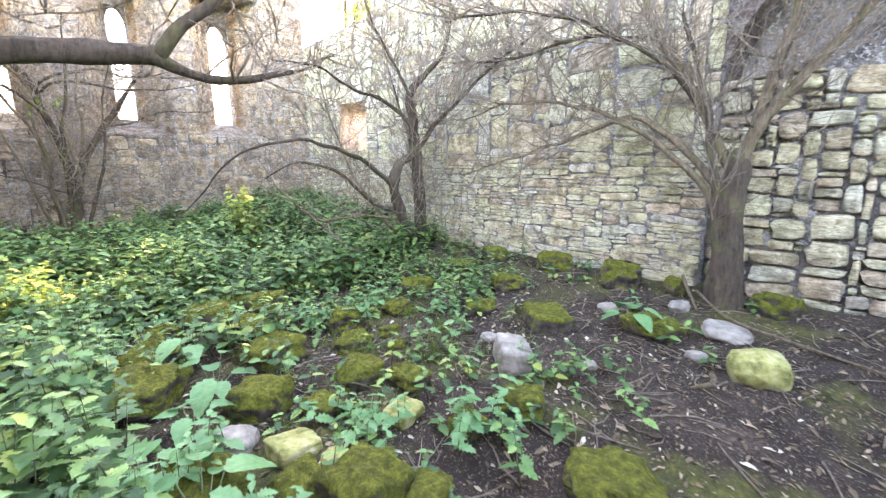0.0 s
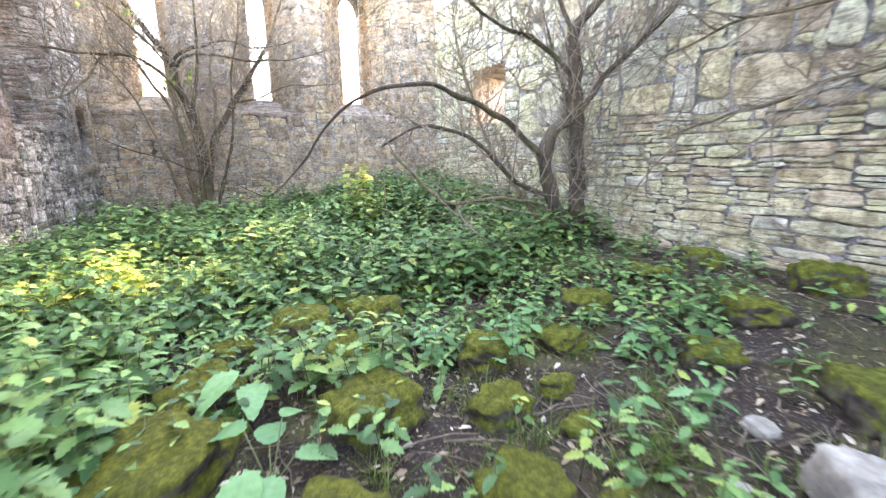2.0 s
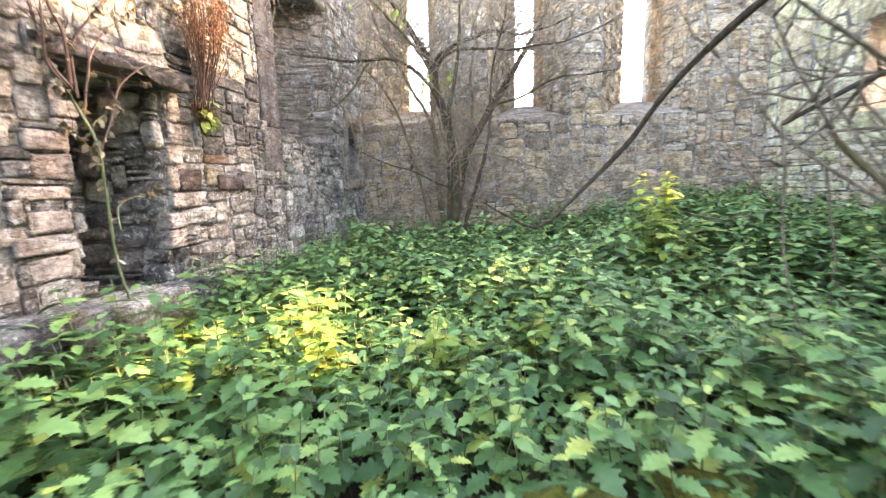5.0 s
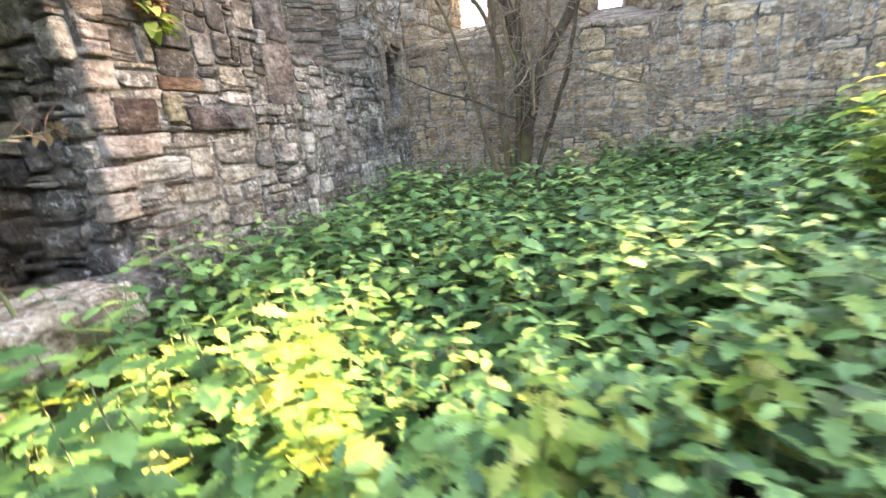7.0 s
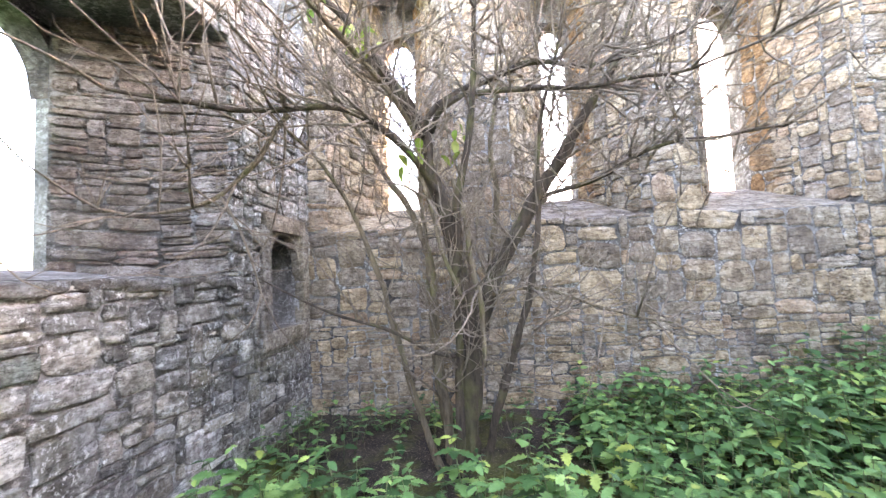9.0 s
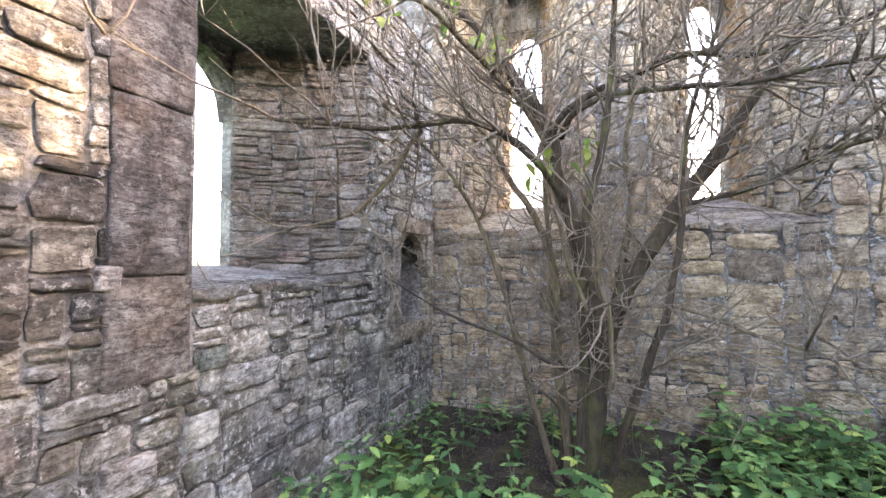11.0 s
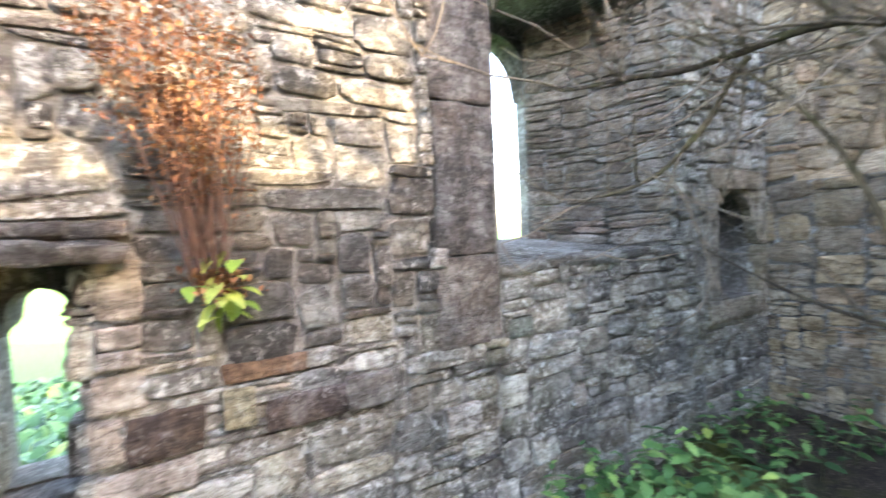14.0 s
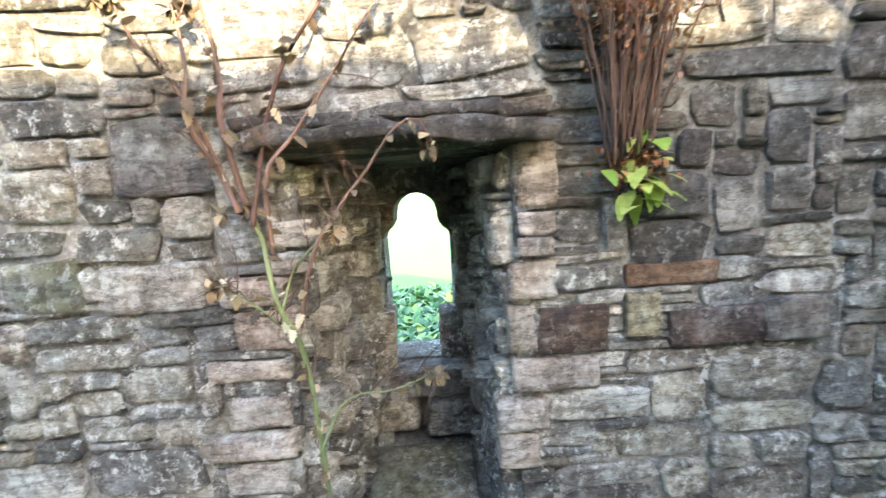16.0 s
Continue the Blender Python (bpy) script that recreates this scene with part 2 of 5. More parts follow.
k = Mat("mossy_stone")
rock = k.mix(k.step(k.noise(14.0, 6), 0.4, 0.7), (0.055, 0.045, 0.035), (0.20, 0.17, 0.13))
moss = k.ramp(k.noise(20.0, 9, 0.85), [(0.30, (0.026, 0.034, 0.006)), (0.48, (0.12, 0.135, 0.015)), (0.68, (0.36, 0.38, 0.042))])
cover_m = k.step(k.math("ADD", k.math("MULTIPLY", k.up(), 0.5), k.noise(6.0, 6, 0.7)), 0.50, 0.66)
M_MOSSY = k.done(k.mix(cover_m, rock, moss), 0.95, k.noise(60.0, 8, 0.85), 1.0, 0.05)
k = Mat("bare_rubble")
c = k.ramp(k.noise(9.0, 6, 0.7), [(0.3, (0.13, 0.118, 0.10)), (0.55, (0.29, 0.265, 0.215)), (0.75, (0.44, 0.405, 0.34))])
M_BARE = k.done(c, 0.9, k.noise(40.0, 7, 0.8), 0.8, 0.015)
k = Mat("algae_rubble")
c = k.ramp(k.noise(9.0, 6, 0.7), [(0.35, (0.10, 0.11, 0.03)), (0.52, (0.30, 0.30, 0.10)), (0.7, (0.46, 0.42, 0.26))])
M_ALGAE = k.done(c, 0.9, k.noise(40.0, 7, 0.8), 0.8, 0.015)

# ---- mesh helpers ----


def arrays_mesh(name, verts, tris, smooth=True, crisp=None):
    me = bpy.data.meshes.new(name)
    verts, tris = np.asarray(verts, np.float32), np.asarray(tris, np.int32)
    me.vertices.add(len(verts))
    me.vertices.foreach_set("co", verts.ravel())
    me.loops.add(len(tris) * 3)
    me.loops.foreach_set("vertex_index", tris.ravel())
    me.polygons.add(len(tris))
    me.polygons.foreach_set("loop_start", np.arange(len(tris), dtype=np.int32) * 3)
    me.polygons.foreach_set("use_smooth", np.full(len(tris), smooth) if crisp is None else np.asarray(crisp))
    me.update(calc_edges=True)
    return me


def mesh_ob(name, me, material, parent=None, label=""):
    ob = new(name, me)
    if not me.materials:
        me.materials.append(material)
    if parent:
        ob.parent = parent
    return tagged(ob, label)


def part(name, bm, material, parent=None, label="", smooth=False):
    me = bpy.data.meshes.new(name)
    bmesh.ops.recalc_face_normals(bm, faces=bm.faces)
    bm.to_mesh(me)
    bm.free()
    if smooth:
        me.polygons.foreach_set("use_smooth", [True] * len(me.polygons))
    return mesh_ob(name, me, material, parent, label)


def prism(bm, outline, along):
    """A solid: a plane outline of 3D points carried along a vector."""
    along = Vector(along)
    a = [bm.verts.new(p) for p in outline]
    b = [bm.verts.new(Vector(p) + along) for p in outline]
    bm.faces.new(a[::-1])
    bm.faces.new(b)
    for i in range(len(a)):
        j = (i + 1) % len(a)
        bm.faces.new((a[i], a[j], b[j], b[i]))


def box(bm, x0, x1, y0, y1, z0, z1):
    prism(bm, [(x0, y0, z0), (x1, y0, z0), (x1, y1, z0), (x0, y1, z0)], (0, 0, z1 - z0))


def panel_cells(u0, u1, v0, v1, holes):
    """The rectangle less its rectangular holes, as rectangles."""
    us = sorted({u0, u1, *(h[i] for h in holes for i in (0, 1))})
    for a, b in zip(us, us[1:]):
        cuts = sorted((h[2], h[3]) for h in holes if h[0] < (a + b) / 2 < h[1])
        low = v0
        for c0, c1 in cuts:
            if c0 > low + 1e-6:
                yield a, b, low, c0
            low = c1
        if low < v1 - 1e-6:
            yield a, b, low, v1


def worn_block(bm, size, centre=(0, 0, 0), bevel=0.015, rough=0.008, seed=0, cuts=3):
    """A dressed block with rounded, uneven edges."""
    made = bmesh.ops.create_cube(bm, size=1.0, matrix=Matrix.Translation(centre) @ Matrix.Diagonal((*size, 1)))["verts"]
    edges = list({e for v in made for e in v.link_edges})
    out = bmesh.ops.bevel(bm, geom=edges, offset=bevel, segments=2, affect="EDGES", profile=0.6)
    faces = list({f for v in out["verts"] for f in v.link_faces})
    bmesh.ops.subdivide_edges(bm, edges=[e for e in {e for f in faces for e in f.edges} if e.calc_length() > 0.05], cuts=cuts, use_grid_fill=True)
    for v in bm.verts:
        v.co += noise.noise_vector(v.co * 9 + Vector((seed, 0, 0))) * rough


def stone_shape(seed):
    """One rough stone of unit size: a broken, nearly flat front at +y of its own frame, with a chipped rim running back into the mortar."""
    r = random.Random(seed)
    n = 11
    turn, square = r.uniform(0, 6.3), r.uniform(0.30, 0.62)
    lean_u, lean_v = r.uniform(-0.35, 0.35), r.uniform(-0.35, 0.35)
    outline = []
    for i in range(n):
        a = turn + 2 * math.pi * (i + r.uniform(-0.25, 0.25)) / n
        c, q = math.cos(a), math.sin(a)
        k = r.uniform(0.84, 1.07)
        outline.append((0.5 * k * math.copysign(abs(c) ** square, c), 0.5 * k * math.copysign(abs(q) ** square, q)))
    verts = [(u * 1.04, -1.0, v * 1.04) for u, v in outline]
    for scale, low, high in ((1.0, 0.45, 0.85), (0.91, 0.8, 1.1), (0.5, 0.7, 1.25)):
        for u, v in outline:
            k = scale * r.uniform(0.96, 1.04)
            verts.append((u * k, r.uniform(low, high) + lean_u * u * k + lean_v * v * k, v * k))
    verts.append((r.uniform(-0.08, 0.08), r.uniform(0.85, 1.15), r.uniform(-0.08, 0.08)))
    tris = []
    for ring in range(3):
        for i in range(n):
            a, b = ring * n + i, ring * n + (i + 1) % n
            tris += [(a, a + n, b), (b, a + n, b + n)]
    tris += [(3 * n + i, 4 * n, 3 * n + (i + 1) % n) for i in range(n)]
    return np.array(verts), np.array(tris)


SHAPES = [stone_shape(s) for s in range(36)]
SHAPE_MESHES = {}


def course_stones(origin, along, upward, width, height, style, holes=(), top=None, cell=(0.04, 0.03), gap=0.009, proud=0.021, seed=1, flip=False):
    """Rubble packed over a face without straight courses: a list of (matrix, shape number). along and upward are unit vectors; the face looks along upward x along, or with flip the other way.
    style(v) gives the least and most height and width of a stone, in cells."""
    r = random.Random(seed)
    along, upward, origin = Vector(along), Vector(upward), Vector(origin)
    axis_u = -along if flip else along
    outward = upward.cross(axis_u)
    cu, cv = cell
    nu, nv = max(1, round(width / cu)), max(1, round(height / cv))
    free = np.ones((nv, nu), bool)
    mid_u, mid_v = (np.arange(nu) + 0.5) * cu, (np.arange(nv) + 0.5) * cv
    for a, b, z0, z1 in holes:
        free[np.ix_((mid_v > z0 + 0.006) & (mid_v < z1 - 0.006), (mid_u > a + 0.012) & (mid_u < b - 0.012))] = False
    if top:
        for i in range(nu):
            free[mid_v > top(mid_u[i]), i] = False
    out = []
    for j in range(nv):
        i = 0
        while i < nu:
            if not free[j, i]:
                i += 1
                continue
            h0, h1, w0, w1 = style(j * cv)
            h, w = r.randint(h0, h1), r.randint(w0, w1)
            if r.random() < 0.3:
                h, w = max(1, h // r.choice((2, 3))), max(2, w // 2)
            run = 1
            while i + run < nu and run < w + 2 and free[j, i + run]:
                run += 1
            w = run if run <= w + 1 else w
            tall = 1
            while tall < h and j + tall < nv and free[j + tall, i:i + w].all():
                tall += 1
            free[j:j + tall, i:i + w] = False
            u, v, sw, sh = (i + w / 2) * cu, (j + tall / 2) * cv, w * cu, tall * cv
            i += w
            sag = noise.noise(Vector((u * 0.9, v * 1.3, seed))) * 0.035
            slope = math.atan2(noise.noise(Vector(((u + 0.1) * 0.9, v * 1.3, seed))) * 0.035 - sag, 0.1)
            place = origin + along * (u + r.uniform(-0.006, 0.006)) + upward * (v + sag)
            tilt = r.uniform(-0.05, 0.05) + (slope if flip else -slope)
            rot = Matrix((axis_u, outward, upward)).transposed().to_4x4() @ Matrix.Rotation(tilt, 4, "Y")
            size = (max(sw - gap * r.uniform(0.2, 1.4), 0.03), proud * r.uniform(0.5, 1.35), max(sh - gap * r.uniform(0.2, 1.2), 0.025), 1)
            out.append((Matrix.Translation(place) @ rot @ Matrix.Diagonal(size), r.randrange(len(SHAPES))))
    return out


def lay_stones(stones, material, wall, near=None, name="stone", limit=300):
    """The stones that near() picks become parts of the wall, the rest one joined mesh of it."""
    single = [s for s in stones if near and near(s[0].translation)][:limit]
    chosen = {id(s) for s in single}
    rest = [s for s in stones if id(s) not in chosen]
    for m, n in single:
        key = (n, material.name)
        if key not in SHAPE_MESHES:
            SHAPE_MESHES[key] = arrays_mesh("stone", *SHAPES[n], crisp=np.arange(len(SHAPES[n][1])) >= 44)
        ob = mesh_ob(name, SHAPE_MESHES[key], material, wall)
        ob.matrix_world = m
    verts, tris, base = [], [], 0
    for m, n in rest:
        a = np.array(m)
        vs, ts = SHAPES[n]
        verts.append(vs @ a[:3, :3].T + a[:3, 3])
        tris.append(ts + base)
        base += len(vs)
    if verts:
        ob = mesh_ob("stonework", arrays_mesh("stonework", np.concatenate(verts), np.concatenate(tris), crisp=np.tile(np.arange(len(SHAPES[0][1])) >= 44, len(rest))), material, wall)
        tagged(ob, kind="stuff")


def spline(points, radii, step=0.06):
    """Points and radii along a smooth line through the given ones."""
    pts = [Vector(p) for p in points]
    out, rad = [], []
    for i in range(len(pts) - 1):
        p0, p1, p2, p3 = pts[max(i - 1, 0)], pts[i], pts[i + 1], pts[min(i + 2, len(pts) - 1)]
        n = max(2, int((p2 - p1).length / step))
        for s in range(n):
            t = s / n
            out.append(0.5 * ((2 * p1) + (p2 - p0) * t + (2 * p0 - 5 * p1 + 4 * p2 - p3) * t * t + (3 * p1 - p0 - 3 * p2 + p3) * t ** 3))
            rad.append(radii[i] * (1 - t) + radii[i + 1] * t)
    out.append(pts[-1])
    rad.append(radii[-1])
    return out, rad


def tube(line, radii, sides=7, knots=0.0, seed=0):
    """Vertices and triangles of a tapering limb along a line."""
    verts, tris = [], []
    side = None
    for i, (p, r) in enumerate(zip(line, radii)):
        d = (line[min(i + 1, len(line) - 1)] - line[max(i - 1, 0)]).normalized()
        if side is None:
            side = d.orthogonal().normalized()
        side = (side - d * side.dot(d)).normalized()
        other = d.cross(side)
        for s in range(sides):
            a = 2 * math.pi * s / sides
            rr = r * (1 + knots * noise.noise(Vector((p.x * 9 + seed, p.y * 9 + s, p.z * 7))))
            verts.append(p + (side * math.cos(a) + other * math.sin(a)) * rr)
    for i in range(len(line) - 1):
        for s in range(sides):
            a, b = i * sides + s, i * sides + (s + 1) % sides
            tris += [(a, b, a + sides), (b, b + sides, a + sides)]
    tip = len(verts)
    verts += [line[0], line[-1]]
    e = (len(line) - 1) * sides
    for s in range(sides):
        tris += [(tip, (s + 1) % sides, s), (tip + 1, e + s, e + (s + 1) % sides)]
    return np.array([tuple(v) for v in verts]), np.array(tris)


class Heap:
    """Pieces gathered into one mesh."""

    def __init__(self):
        self.v, self.t, self.n = [], [], 0

    def add(self, verts, tris):
        self.v.append(verts)
        self.t.append(np.asarray(tris) + self.n)
        self.n += len(verts)

    def mesh(self, name):
        return arrays_mesh(name, np.concatenate(self.v), np.concatenate(self.t))


def twig_sprays(heap, line, r0, count, length, rng, drop=0.1, depth=0, spread=1.0, lift=0.3, roam=False):
    """Side twigs that fork once or twice, along a limb."""
    wanted = count
    for _ in range(count * 4):
        if wanted <= 0:
            break
        i = rng.randrange(max(1, len(line) // 5), len(line))
        base = line[i]
        d = (line[min(i + 1, len(line) - 1)] - line[max(i - 1, 0)]).normalized()
        away = Vector((rng.uniform(-1, 1), rng.uniform(-1, 1), rng.uniform(-0.6, 1.0))).normalized()
        d = (d * 0.6 + away * spread).normalized()
        ln = length * rng.uniform(0.4, 1.15)
        pts = [base]
        n = 5 if depth else 3
        for s in range(n):
            d = (d + Vector((rng.uniform(-1, 1), rng.uniform(-1, 1), rng.uniform(-0.8, 0.9) + lift - drop)) * 0.26).normalized()
            pts.append(pts[-1] + d * ln / n)
        if not roam and any(not (-0.86 < p.x < 5.4 and p.y < 10.8 and p.z > 0.7) for p in pts):
            continue
        wanted -= 1
        r = r0 * rng.uniform(0.7, 1.2)
        heap.add(*tube(pts, [r * (1 - 0.7 * i / n) for i in range(n + 1)], 4 if depth else 3))
        if depth:
            twig_sprays(heap, pts, r * 0.6, depth, ln * 0.55, rng, drop, depth - 2 if depth > 2 else 0, spread, lift, roam)


def ground_z(x, y):
    """The height of the ground."""
    inside = 0.47 + 0.27 * max(0.0, min(1.0, (x - 3.3) / 1.8)) + 0.30 * max(0.0, min(1.0, (y - 6.0) / 4.0))
    inside += 0.16 * math.exp(-((x - 3.1) ** 2 / 0.9 + (y - 0.75) ** 2 / 0.30)) + 0.06 * math.exp(-((x - 2.6) ** 2 / 6 + (y - 2.0) ** 2 / 4))
    inside += 0.05 * noise.noise(Vector((x * 1.3, y * 1.3, 0))) + 0.025 * noise.noise(Vector((x * 4, y * 4, 3)))
    if x < -1.5:
        out = 0.5 - 0.1 * min(-x - 1.5, 25.0)
        f = min(1.0, (-1.5 - x) / 0.6)
        return inside * (1 - f) + out * f
    return inside


# ---- setting: ground ----
def axis_steps(lo, hi, fine, far):
    inner = list(np.arange(lo, hi + 1e-6, fine))
    out_hi, out_lo, s, a, b = [], [], fine, inner[-1], inner[0]
    while a < far:
        s *= 1.35
        a, b = a + s, b - s
        out_hi.append(a)
        out_lo.append(b)
    return out_lo[::-1] + inner + out_hi


gx, gy = axis_steps(-2.6, 5.8, 0.07, 900), axis_steps(-3.0, 11.2, 0.07, 900)
gv = [(x, y, ground_z(max(min(x, 40), -40), max(min(y, 40), -40))) for y in gy for x in gx]
nx = len(gx)
gt = []
for j in range(len(gy) - 1):
    for i in range(nx - 1):
        a = j * nx + i
        gt += [(a, a + 1, a + nx), (a + 1, a + nx + 1, a + nx)]
ground = tagged(mesh_ob("ground", arrays_mesh("ground", gv, gt), M_GROUND), "dark soil floor with litter, running on to grassy field", "ground", kind="structure")

# ---- setting: walls ----
LX, RX, FY = -0.93, 5.46, 10.88
LEFT_OUT, RIGHT_OUT, FAR_OUT, WEST = -2.1, 6.6, 12.1, -4.0
NICHE = (5.62, 6.37, 0.85, 2.30)
LANCET = (8.0, 9.55, 2.14, 3.95)
PISCINA = (10.03, 10.64, 1.72, 2.56)


# north wall: an inner skin with wide openings and an outer skin with the narrow lights
bm = bmesh.new()
for a, b, c0, c1 in panel_cells(WEST, FAR_OUT, -0.5, 4.6, [NICHE, LANCET, PISCINA]):
    box(bm, -1.85, LX, a, b, c0, c1)
for a, b, c0, c1 in panel_cells(WEST, FAR_OUT, -0.5, 4.6, [(5.84, 6.20, 1.27, 2.17), (8.55, 9.16, 2.26, 3.86)]):
    box(bm, LEFT_OUT, -1.85, a, b, c0, c1)
box(bm, -1.85, -1.4, *PISCINA[:2], *PISCINA[2:])
wall_north = tagged(part("wall_north", bm, M_MORTAR), "weathered grey rubble stone wall with lichen and lime mortar", "wall", kind="structure")

# splays, sill and shaped heads of the north lights
bm = bmesh.new()
prism(bm, [(LX - 0.01, 9.55, 2.14), (-1.85, 9.55, 2.14), (-1.85, 9.03, 2.14)], (0, 0, 1.81))
prism(bm, [(LX - 0.01, 8.0, 2.14), (-1.85, 8.55, 2.14), (-1.85, 8.0, 2.14)], (0, 0, 1.81))
prism(bm, [(LX - 0.005, 8.0, 2.14), (-1.85, 8.0, 2.14), (-1.85, 8.0, 2.26)], (0, 1.55, 0))
prism(bm, [(LX - 0.01, 5.62, 0.85), (-1.85, 5.76, 0.85), (-1.85, 5.62, 0.85)], (0, 0, 1.45))
prism(bm, [(LX - 0.01, 6.37, 0.85), (-1.85, 6.37, 0.85), (-1.85, 6.27, 0.85)], (0, 0, 1.45))
part("splay", bm, M_MORTAR, wall_north)


def arch_fill(bm, plane, y0, y1, spring, crown, depth, pointed=1.0, n=10, axis="x"):
    """Fills the two upper corners of a square-headed light so that it ends in an arch."""
    mid, half = (y0 + y1) / 2, (y1 - y0) / 2
    for sgn in (-1, 1):
        edge = []
        for i in range(n + 1):
            s = i / n
            edge.append((mid + sgn * half * (1 - s ** 1.0), spring + (crown - spring) * (1 - (1 - s) ** 2) ** (0.5 * pointed)))
        pts = edge + [(mid + sgn * half, crown + 0.003)]
        tri = [(plane, a, b) if axis == "x" else (a, plane, b) for a, b in pts]
        prism(bm, tri, (depth, 0, 0) if axis == "x" else (0, depth, 0))


bm = bmesh.new()
arch_fill(bm, LEFT_OUT + 0.01, 8.45, 9.12, 3.42, 3.86, 0.23, 1.0)
part("lancet_head", bm, M_DRESSED, wall_north, "grey dressed stone arch head")
bm = bmesh.new()
arch_fill(bm, LEFT_OUT + 0.01, 5.905, 6.135, 2.06, 2.17, 0.27, 1.0)
for sgn in (-1, 1):
    rim = [(6.02 + sgn * 0.182, 1.93), (6.02 + sgn * 0.165, 1.965), (6.02 + sgn * 0.135, 1.99), (6.02 + sgn * 0.115, 2.03), (6.02 + sgn * 0.115, 2.175), (6.02 + sgn * 0.182, 2.175)]
    prism(bm, [(LEFT_OUT + 0.008, a, b) for a, b in rim], (0.275, 0, 0))
part("keyhole_head", bm, M_DRESSED, wall_north, "grey dressed round arch head")

# far east wall
LIGHTS = [(-0.28, 0.13, -0.72, 0.62), (1.70, 2.05, 1.22, 2.55), (3.57, 4.01, 3.02, 4.42)]
bm = bmesh.new()
for a, b, c0, c1 in panel_cells(LEFT_OUT, RIGHT_OUT, -0.5, 6.6, [(f0, f1, 2.62, 5.6) for _, _, f0, f1 in LIGHTS] + [(RX, RIGHT_OUT, 4.8, 6.6)]):
    box(bm, a, b, FY, 11.85, c0, c1)
for a, b, c0, c1 in panel_cells(LEFT_OUT, RIGHT_OUT, -0.5, 6.6, [(s0, s1, 2.97, 5.22) for s0, s1, _, _ in LIGHTS] + [(RX, RIGHT_OUT, 4.8, 6.6)]):
    box(bm, a, b, 11.85, FAR_OUT, c0, c1)
wall_east = tagged(part("wall_east", bm, M_MORTAR), "tall brown rubble stone wall pierced by three lancets", "wall", kind="structure")
for s0, s1, f0, f1 in LIGHTS:
    bm = bmesh.new()
    prism(bm, [(f0, FY + 0.01, 2.62), (s0, 11.85, 2.62), (f0, 11.85, 2.62)], (0, 0, 2.98))
    prism(bm, [(f0, FY + 0.005, 2.62), (f0, 11.85, 2.62), (f0, 11.85, 2.97)], (f1 - f0, 0, 0))
    part("splay", bm, M_STONE_F, wall_east)
    bm = bmesh.new()
    prism(bm, [(f1, FY + 0.01, 2.62), (s1, 11.85, 2.62), (f1, 11.85, 2.62)], (0, 0, 2.98))
    part("splay", bm, M_MORTAR, wall_east)
    bm = bmesh.new()
    arch_fill(bm, 11.84, s0, s1, 4.85, 5.22, 0.25, 1.25, axis="y")
    part("lancet_head", bm, M_DRESSED, wall_east, "dressed stone pointed head")

# south wall, lower and broken towards the far corner
# HOLE_S: an added opening, slanted along the sun to light the nettles and tall plant
HOLE_S = (8.05, 9.2, 2.3, 3.3)
bm = bmesh.new()
for a, b, c0, c1 in panel_cells(WEST, 7.75, -0.5, 5.0, [(-0.9, 1.72, 0.3, 3.9)]):
    box(bm, RX, RX + 0.6, a, b, c0, c1)
box(bm, RX + 0.6, RIGHT_OUT, WEST, 7.75, -0.5, 5.0)
box(bm, RX, RIGHT_OUT, 7.75, FY, -0.5, HOLE_S[2])
box(bm, RX, RIGHT_OUT, 7.75, FY, HOLE_S[3], 4.8)
prism(bm, [(RX, 7.75, HOLE_S[2]), (RIGHT_OUT, 7.75, HOLE_S[2]), (RIGHT_OUT, 8.55, HOLE_S[2]), (RX, HOLE_S[0], HOLE_S[2])], (0, 0, HOLE_S[3] - HOLE_S[2]))
prism(bm, [(RX, HOLE_S[1], HOLE_S[2]), (RIGHT_OUT, 9.76, HOLE_S[2]), (RIGHT_OUT, FY, HOLE_S[2]), (RX, FY, HOLE_S[2])], (0, 0, HOLE_S[3] - HOLE_S[2]))
box(bm, RX + 0.2, RX + 0.6, -0.9, 1.72, 0.3, 2.78)
box(bm, RX + 0.5, RX + 0.6, -0.9, 1.72, 2.78, 3.9)
wall_south = tagged(part("wall_south", bm, M_MORTAR), "buff coursed rubble stone wall, broken at the top", "wall", kind="structure")
bm = bmesh.new()
arch_fill(bm, RX + 0.015, -0.9, 1.72, 2.6, 3.9, 0.485, 1.0, 14)
part("blocked_arch", bm, M_DRESSED, wall_south, "weathered dressed stone arch around rough blocking")
bm = bmesh.new()
box(bm, LEFT_OUT, RIGHT_OUT, WEST - 1.0, WEST, -0.5, 3.0)
wall_west = tagged(part("wall_west", bm, M_STONE_L), "plain rubble stone end wall", "wall", kind="structure")

# dressed pilaster strip beside the north lancet
for i, (z0, z1) in enumerate(((1.78, 2.22), (2.225, 2.95), (2.955, 3.6), (3.605, 4.6))):
    bm = bmesh.new()
    worn_block(bm, (0.16, 0.36 - 0.03 * (i % 2), z1 - z0), (LX - 0.055, 7.80, (z0 + z1) / 2), 0.014, 0.012, i, 5)
    part("pilaster_block", bm, M_DRESSED, wall_north, smooth=True)

# ---- things: trees ----
LEAF_FLAT = (np.array([(0, 0, 0), (-0.35, 0.4, 0.05), (0, 0.5, 0), (0.35, 0.4, 0.05), (0, 1.0, -0.1)]), np.array([(0, 2, 1), (0, 3, 2), (1, 2, 4), (2, 3, 4)]))


